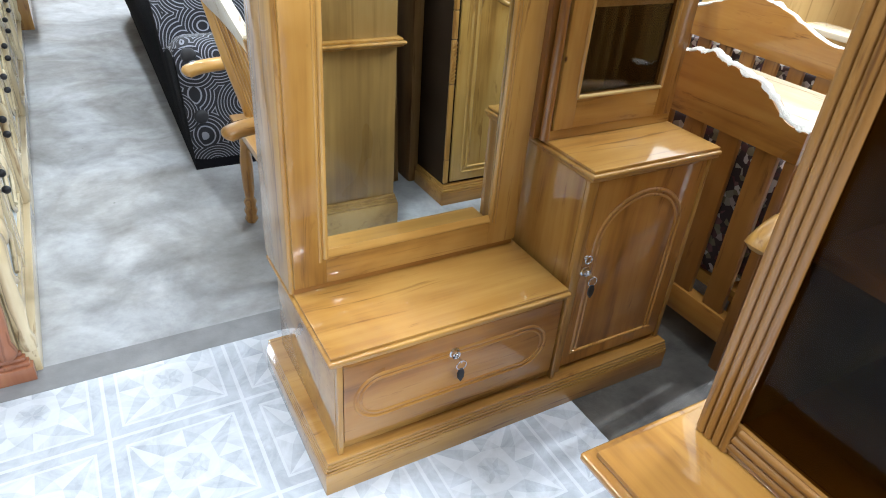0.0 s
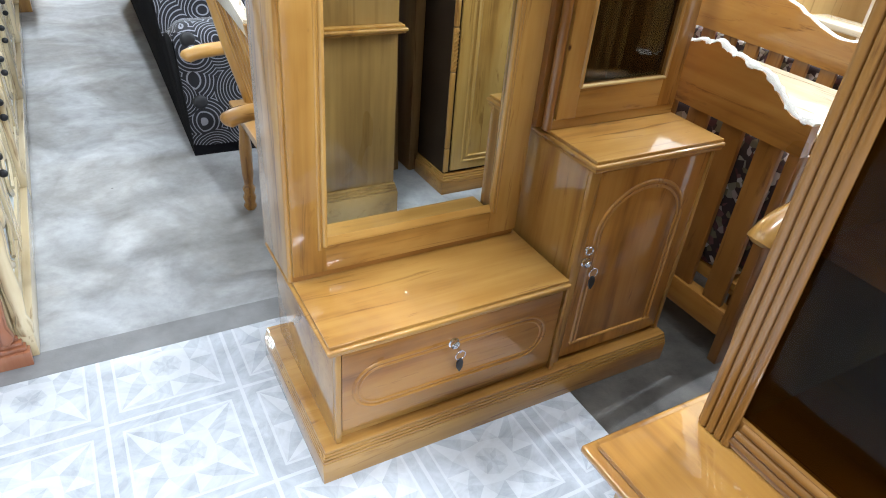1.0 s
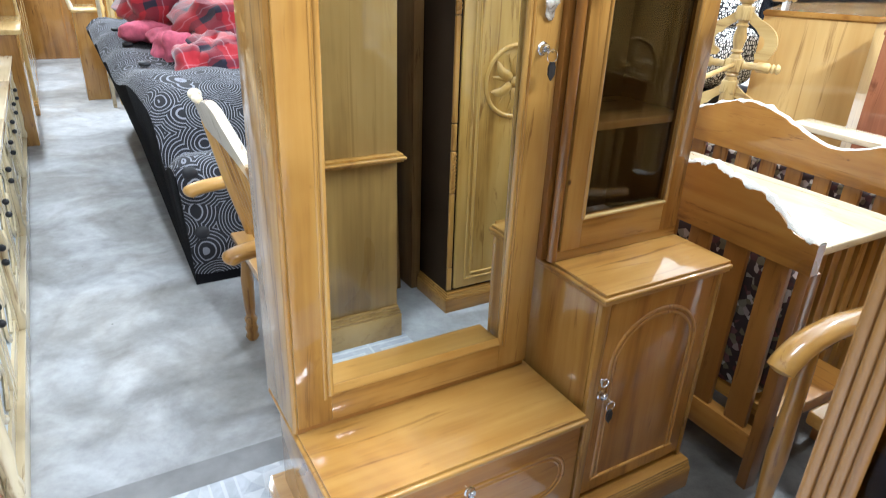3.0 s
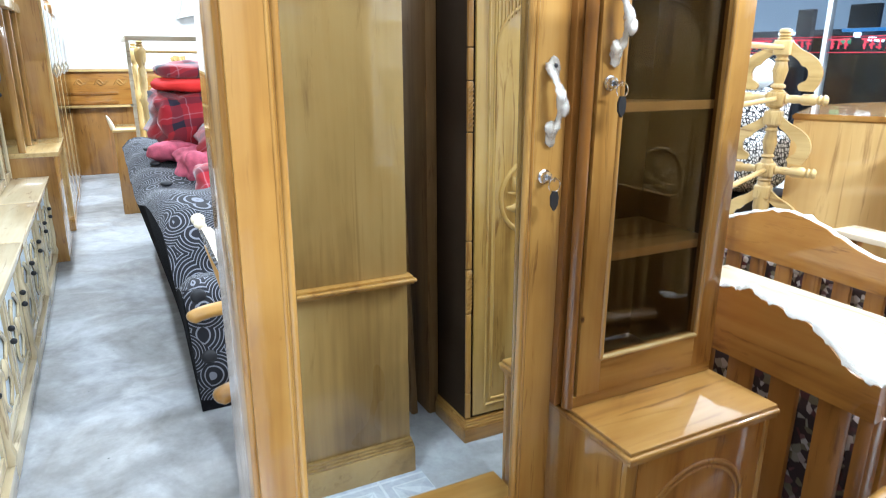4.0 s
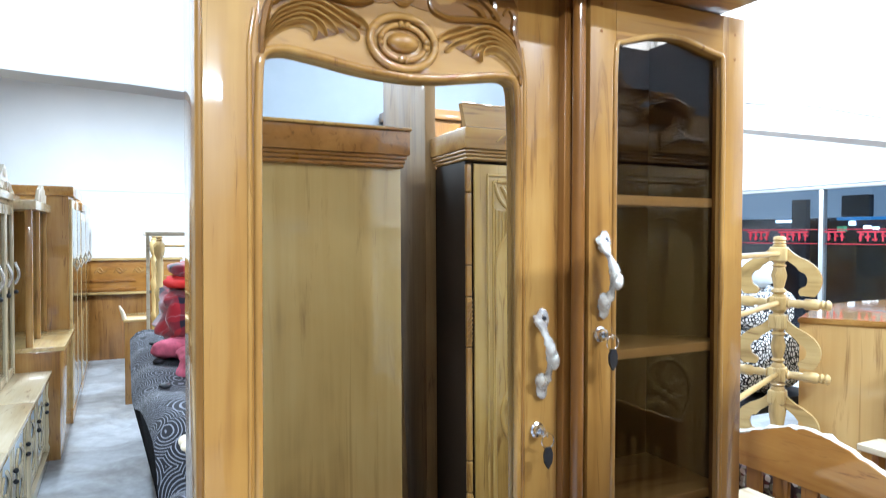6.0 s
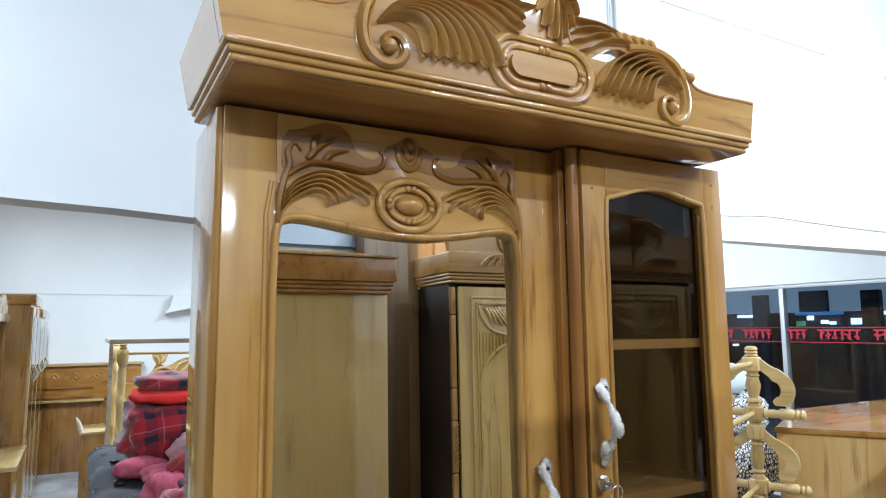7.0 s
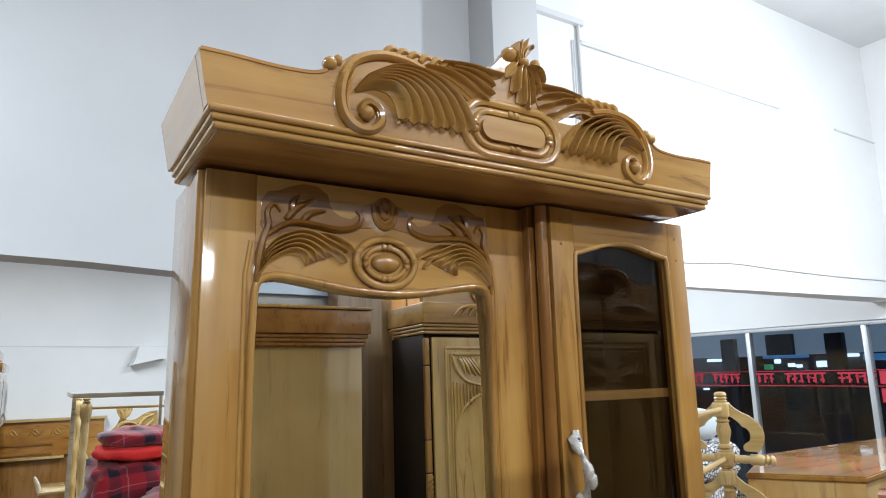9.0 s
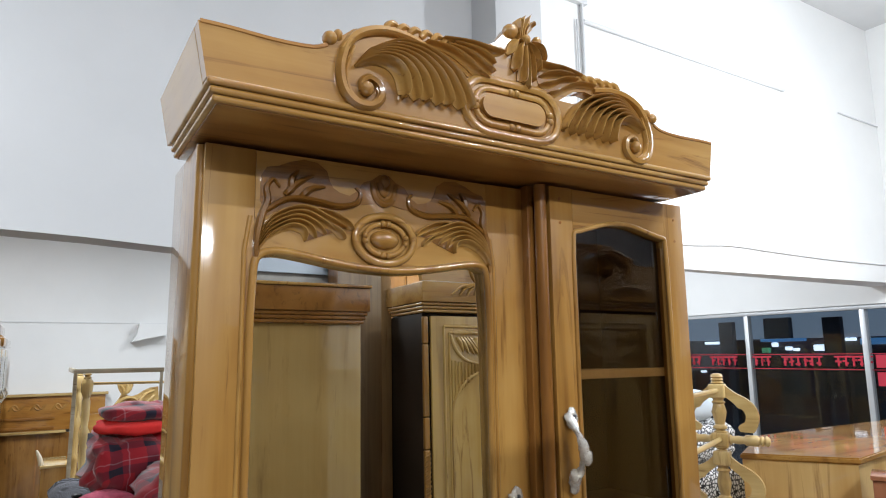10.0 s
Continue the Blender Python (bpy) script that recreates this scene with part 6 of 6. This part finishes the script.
part("canopy_stay", box(0.075, 0.102, 5.098, 5.127, 0.0, 1.4315, 0.004), bare, B)
part("canopy_stay", box(0.690, 0.712, 5.098, 5.127, 0.0, 1.4315, 0.004), bare, B)

N = thing("bedside_cabinet", "honey wooden bedside cabinet with a pale raised corner", "cabinet")
part("body", box(-0.085, 0.09, 5.46, 5.95, 0, 0.70, 0.005), w_z, N)
part("top", box(-0.095, 0.10, 5.45, 5.96, 0.7005, 0.722, 0.005), p_x, N)
part("corner_horn", bm_tube(bmesh.new(), smooth([(-0.085, 5.5, 0.722), (-0.10, 5.5, 0.78), (-0.125, 5.5, 0.84)], 4), [0.02, 0.02, 0.019, 0.018, 0.017, 0.015, 0.013, 0.01, 0.006], 8), carve_white, N)


# ---- clothes rack, cushions and desk by the window ----
def clothes_rack(x, y, rz):
    R = thing("clothes_rack", "pale wooden clothes rack with turned posts and scrolled arms", "clothes rack", "", (x, y, 0), rz)
    # local x lies in the plane of the scrolled frame, local -y towards the second frame
    prof = [(0.03, 0), (0.034, 0.06), (0.022, 0.10), (0.03, 0.18), (0.02, 0.30), (0.032, 0.42), (0.018, 0.50), (0.024, 0.60), (0.036, 0.68), (0.03, 0.78), (0.026, 0.79), (0.033, 0.80), (0.026, 0.81), (0.03, 0.88),
            (0.019, 0.895), (0.030, 0.905), (0.020, 0.915), (0.026, 0.94), (0.031, 0.97), (0.022, 1.01), (0.030, 1.02), (0.021, 1.03), (0.03, 1.06), (0.03, 1.10), (0.021, 1.112), (0.031, 1.12), (0.022, 1.13), (0.03, 1.19),
            (0.019, 1.195), (0.031, 1.203), (0.031, 1.211), (0.020, 1.22), (0.027, 1.25), (0.033, 1.275), (0.024, 1.31), (0.031, 1.318), (0.022, 1.326), (0.03, 1.345), (0.03, 1.395), (0.024, 1.40),
            (0.030, 1.405), (0.022, 1.412), (0.029, 1.418), (0.022, 1.425), (0.028, 1.431), (0.024, 1.442), (0.010, 1.447)]
    for py in (0.0, -0.85):
        part("post", bm_lathe(bmesh.new(), prof, 16, Matrix.Translation((0, py, 0))), p_z, R, "turned pale post")
        if py == 0:
            for zb in (1.37, 1.155, 1.075, 0.845, 0.745):
                part("block", box(-0.035, 0.035, py - 0.032, py + 0.032, zb - 0.034, zb + 0.030, 0.010, 3), p_z, R, "square jointing block")
            for s in (-1, 1):
                for zt in (1.385, 1.075, 0.745):
                    # flat board sawn to an ogee with a cusp inside and a rounded foot
                    top = smooth([(s * a, 0, zt + b) for a, b in ((0.030, 0.012), (0.07, -0.022), (0.115, -0.046), (0.150, -0.078), (0.166, -0.122), (0.158, -0.165), (0.140, -0.196))], 4)
                    low = smooth([(s * a, 0, zt + b) for a, b in ((0.086, -0.194), (0.078, -0.176), (0.090, -0.160), (0.106, -0.150), (0.112, -0.122), (0.100, -0.098), (0.082, -0.090), (0.066, -0.070), (0.030, -0.042))], 4)
                    o = [(p.x, p.z) for p in top + low]
                    bm = bm_prism(bmesh.new(), o, py - 0.011, py + 0.011)
                    bmesh.ops.bevel(bm, geom=[e for e in bm.edges if len(e.link_faces) == 2 and e.calc_face_angle(0) > 1.2 and abs(e.verts[0].co.y - e.verts[1].co.y) < 1e-4], offset=0.003, segments=2, affect="EDGES")
                    part("scroll_arm", bm, p_x, R, "flat sawn scrolled arm")
            for zb in (1.155, 0.845):
                bm = bmesh.new()
                m = Matrix.Translation((0, py, zb)) @ Matrix.Rotation(radians(90), 4, "Y")
                half = [(0.018, 0.036), (0.023, 0.042), (0.016, 0.050), (0.019, 0.075), (0.016, 0.096), (0.024, 0.104), (0.024, 0.152), (0.015, 0.160), (0.023, 0.170), (0.016, 0.178), (0.024, 0.188), (0.018, 0.198), (0.010, 0.203)]
                bm_lathe(bm, [(r, -h) for r, h in reversed(half)] + half, 12, m)
                part("crossbar", bm, p_x, R, "turned crossbar")
        part("foot", box(-0.24 if py == 0 else -0.1, 0.24 if py == 0 else 0.1, py - 0.02, py + 0.02, 0.0, 0.05, 0.008), p_x, R)
    for z in (1.37, 1.155, 0.845):
        part("rail", bm_tube(bmesh.new(), [(0, -0.82, z), (0, -0.033, z)], 0.012, 8), p_y, R)


clothes_rack(2.495, 1.245, -65.8)
St = thing("padded_stool", "padded stool stacked with cushions", "stool", "", (2.95, 1.80, 0))
part("seat", box(-0.30, 0.30, -0.25, 0.25, 0.55, 0.62, 0.02), black, St)
for sx in (-1, 1):
    for sy in (-1, 1):
        part("leg", box(sx * 0.26 - 0.02, sx * 0.26 + 0.02, sy * 0.21 - 0.02, sy * 0.21 + 0.02, 0, 0.5495, 0.003), b_z, St)
for k, (c, r) in enumerate((((2.95, 1.80, 0.79), (0.26, 0.22, 0.17)), ((2.98, 1.82, 1.06), (0.22, 0.20, 0.11)))):
    tagged(put("cushion", pillow(bmesh.new(), c, r, 0.5, 0.02, k + 20), mosaic_m), "plump cushion in black and white mosaic print", "cushion", "mosaic cushions")
tagged(put("plastic_tub", pillow(bmesh.new(), (2.93, 1.78, 1.25), (0.16, 0.14, 0.09), 0.8, 0.0, 2), bluegrey), "rounded pale blue plastic tub on the cushions", "tub")

Dk = thing("counter_desk", "figured plywood shop counter with an angled end and a glossy top", "counter")
plan = [(2.580, 1.206), (2.835, 0.838), (3.20, 0.905), (4.90, 1.03), (4.90, 1.525), (3.215, 1.525)]
part("body", bm_prism(bmesh.new(), plan, 0.0, 1.0645, "z"), ply, Dk, "figured plywood panels")
bm = bm_prism(bmesh.new(), [(2.568, 1.207), (2.832, 0.826), (3.20, 0.893), (4.92, 1.018), (4.92, 1.537), (3.212, 1.537)], 1.065, 1.092, "z")
bmesh.ops.bevel(bm, geom=[e for e in bm.edges if abs(e.verts[0].co.z - e.verts[1].co.z) < 1e-4], offset=0.006, segments=2, affect="EDGES")
part("top", bm, w_x, Dk, "glossy counter top")
Rb = thing("red_brown_cabinet", "plain red-brown wooden cabinet beside the counter", "cabinet", "", (2.577, 1.201, 0), -65.8)
part("body", box(0.488, 1.3, -0.10, 0.06, 0, 1.035, 0.006), redbrown, Rb)
part("top", box(0.482, 1.31, -0.11, 0.07, 1.0355, 1.055, 0.005), redbrown, Rb)


# ---- printed floor covering: tiles of a vinyl sheet ----
def vinyl(name, c, v):
    m, nt, b = mat(name)
    co = nt.nodes.new("ShaderNodeTexCoord")
    oi = nt.nodes.new("ShaderNodeObjectInfo")
    ad = nt.nodes.new("ShaderNodeVectorMath")
    nt.links.new(co.outputs["Object"], ad.inputs[0])
    nt.links.new(oi.outputs["Location"], ad.inputs[1])
    n = node(nt, "ShaderNodeTexNoise", Scale=11.0, Detail=7.0, Roughness=0.65, Distortion=1.5)
    nt.links.new(ad.outputs[0], n.inputs["Vector"])
    nt.links.new(ramp(nt, n.outputs[0], [(0.32, [a * (1 - v) for a in c]), (0.68, [min(0.9, a * (1 + v)) for a in c])]), b.inputs["Base Color"])
    b.inputs["Roughness"].default_value = 0.24
    n2 = node(nt, "ShaderNodeTexNoise", Scale=60.0, Detail=3.0)
    nt.links.new(ad.outputs[0], n2.inputs["Vector"])
    bp = nt.nodes.new("ShaderNodeBump")
    bp.inputs["Strength"].default_value = 0.08
    bp.inputs["Distance"].default_value = 0.002
    nt.links.new(n2.outputs[0], bp.inputs["Height"])
    nt.links.new(bp.outputs[0], b.inputs["Normal"])
    return m


VIN = [vinyl("vinyl_pale", (0.474, 0.500, 0.544), 0.15), vinyl("vinyl_mid", (0.448, 0.474, 0.522), 0.17), vinyl("vinyl_grey", (0.409, 0.435, 0.483), 0.19), vinyl("vinyl_white", (0.526, 0.552, 0.592), 0.08)]
TS = 0.305


def tile_mesh(bm, ox, oy):
    """One printed tile: pale border lines, a star of facets and a rosette."""
    h = TS / 2
    z = 0.0022
    def V(x, y):
        return bm.verts.new((ox + x, oy + y, z))
    def F(pts, k):
        f = bm.faces.new([V(*p) for p in pts])
        f.material_index = k
        if f.normal.z < 0:
            f.normal_flip()
    b0, b1, b2 = h, h - 0.0045, h - 0.030
    sq = lambda r: [(-r, -r), (r, -r), (r, r), (-r, r)]
    for (ra, rb, k) in ((b0, b1, 3), (b1, b2, 2), (b2, b2 - 0.006, 3)):
        A, B = sq(ra), sq(rb)
        for i in range(4):
            F([A[i], A[(i + 1) % 4], B[(i + 1) % 4], B[i]], k)
    R = b2 - 0.006
    P = lambda r, d: (r * math.cos(radians(d)), r * math.sin(radians(d)))
    for i in range(4):
        d = 90 * i
        e0, c0, e1 = P(R, d), P(R * math.sqrt(2), d + 45), P(R, d + 90)
        s0, t0, s1, u0 = P(R * 0.50, d), P(R * 0.78, d + 22.5), P(R * 0.62, d + 45), P(R * 0.78, d + 67.5)
        s2 = P(R * 0.50, d + 90)
        F([e0, c0, t0], 0); F([c0, e1, u0], 1); F([t0, c0, s1], 2); F([c0, u0, s1], 3)
        F([s0, e0, t0], 3); F([e1, s2, u0], 2); F([s0, t0, s1], 1); F([u0, s2, s1], 0)
        i0, i1, i2 = P(R * 0.34, d), P(R * 0.34, d + 45), P(R * 0.34, d + 90)
        F([s0, s1, i1, i0], 3); F([s1, s2, i2, i1], 3)
        for q in range(2):
            a = d + 45 * q
            F([P(R * 0.34, a), P(R * 0.34, a + 45), P(R * 0.16, a + 22.5)], 0)
            F([P(R * 0.34, a), P(R * 0.16, a + 22.5), (0, 0), P(R * 0.16, a - 22.5)], 2 if q else 1)


def slab_bm(ox, oy):
    bm = bmesh.new()
    tile_mesh(bm, ox, oy)
    return bm


sheet = tagged(put("floor_vinyl", box(-2.4, 0.676, -2.2, 0.586, 0.0005, 0.0016, 0), VIN[1]), "printed vinyl floor sheet with pale grey star tiles", "floor", "", "structure")
whole = bpy.data.meshes.new("tile")
bm = slab_bm(0, 0)
bm.to_mesh(whole)
bm.free()
for m in VIN:
    whole.materials.append(m)
for i in range(-8, 4):
    for j in range(-8, 2):
        cx, cy = -0.089 + TS * (i + 0.5), 0.357 + TS * (j + 0.5)
        if cx - TS / 2 > 0.676 or cy - TS / 2 > 0.586:
            continue
        if cx + TS / 2 <= 0.676 and cy + TS / 2 <= 0.586:
            o = new("tile", whole)
            o.location = (cx, cy, 0)
            o.parent = sheet
        else:
            bm = slab_bm(0, 0)
            for co, no in (((0.676 - cx, 0, 0), (1, 0, 0)), ((0, 0.586 - cy, 0), (0, 1, 0))):
                bmesh.ops.bisect_plane(bm, geom=bm.verts[:] + bm.edges[:] + bm.faces[:], plane_co=co, plane_no=no, clear_outer=True)
            o = put("tile", bm, VIN, sheet)
            o.location = (cx, cy, 0)
setting("floor_strip", box(-2.4, 3.2, 0.588, 0.682, 0.0004, 0.0018, 0), paint("dark_cement_strip", (0.20, 0.20, 0.205), 0.6, 0.25, 6, 0.06), "darker cement strip across the floor", "floor")
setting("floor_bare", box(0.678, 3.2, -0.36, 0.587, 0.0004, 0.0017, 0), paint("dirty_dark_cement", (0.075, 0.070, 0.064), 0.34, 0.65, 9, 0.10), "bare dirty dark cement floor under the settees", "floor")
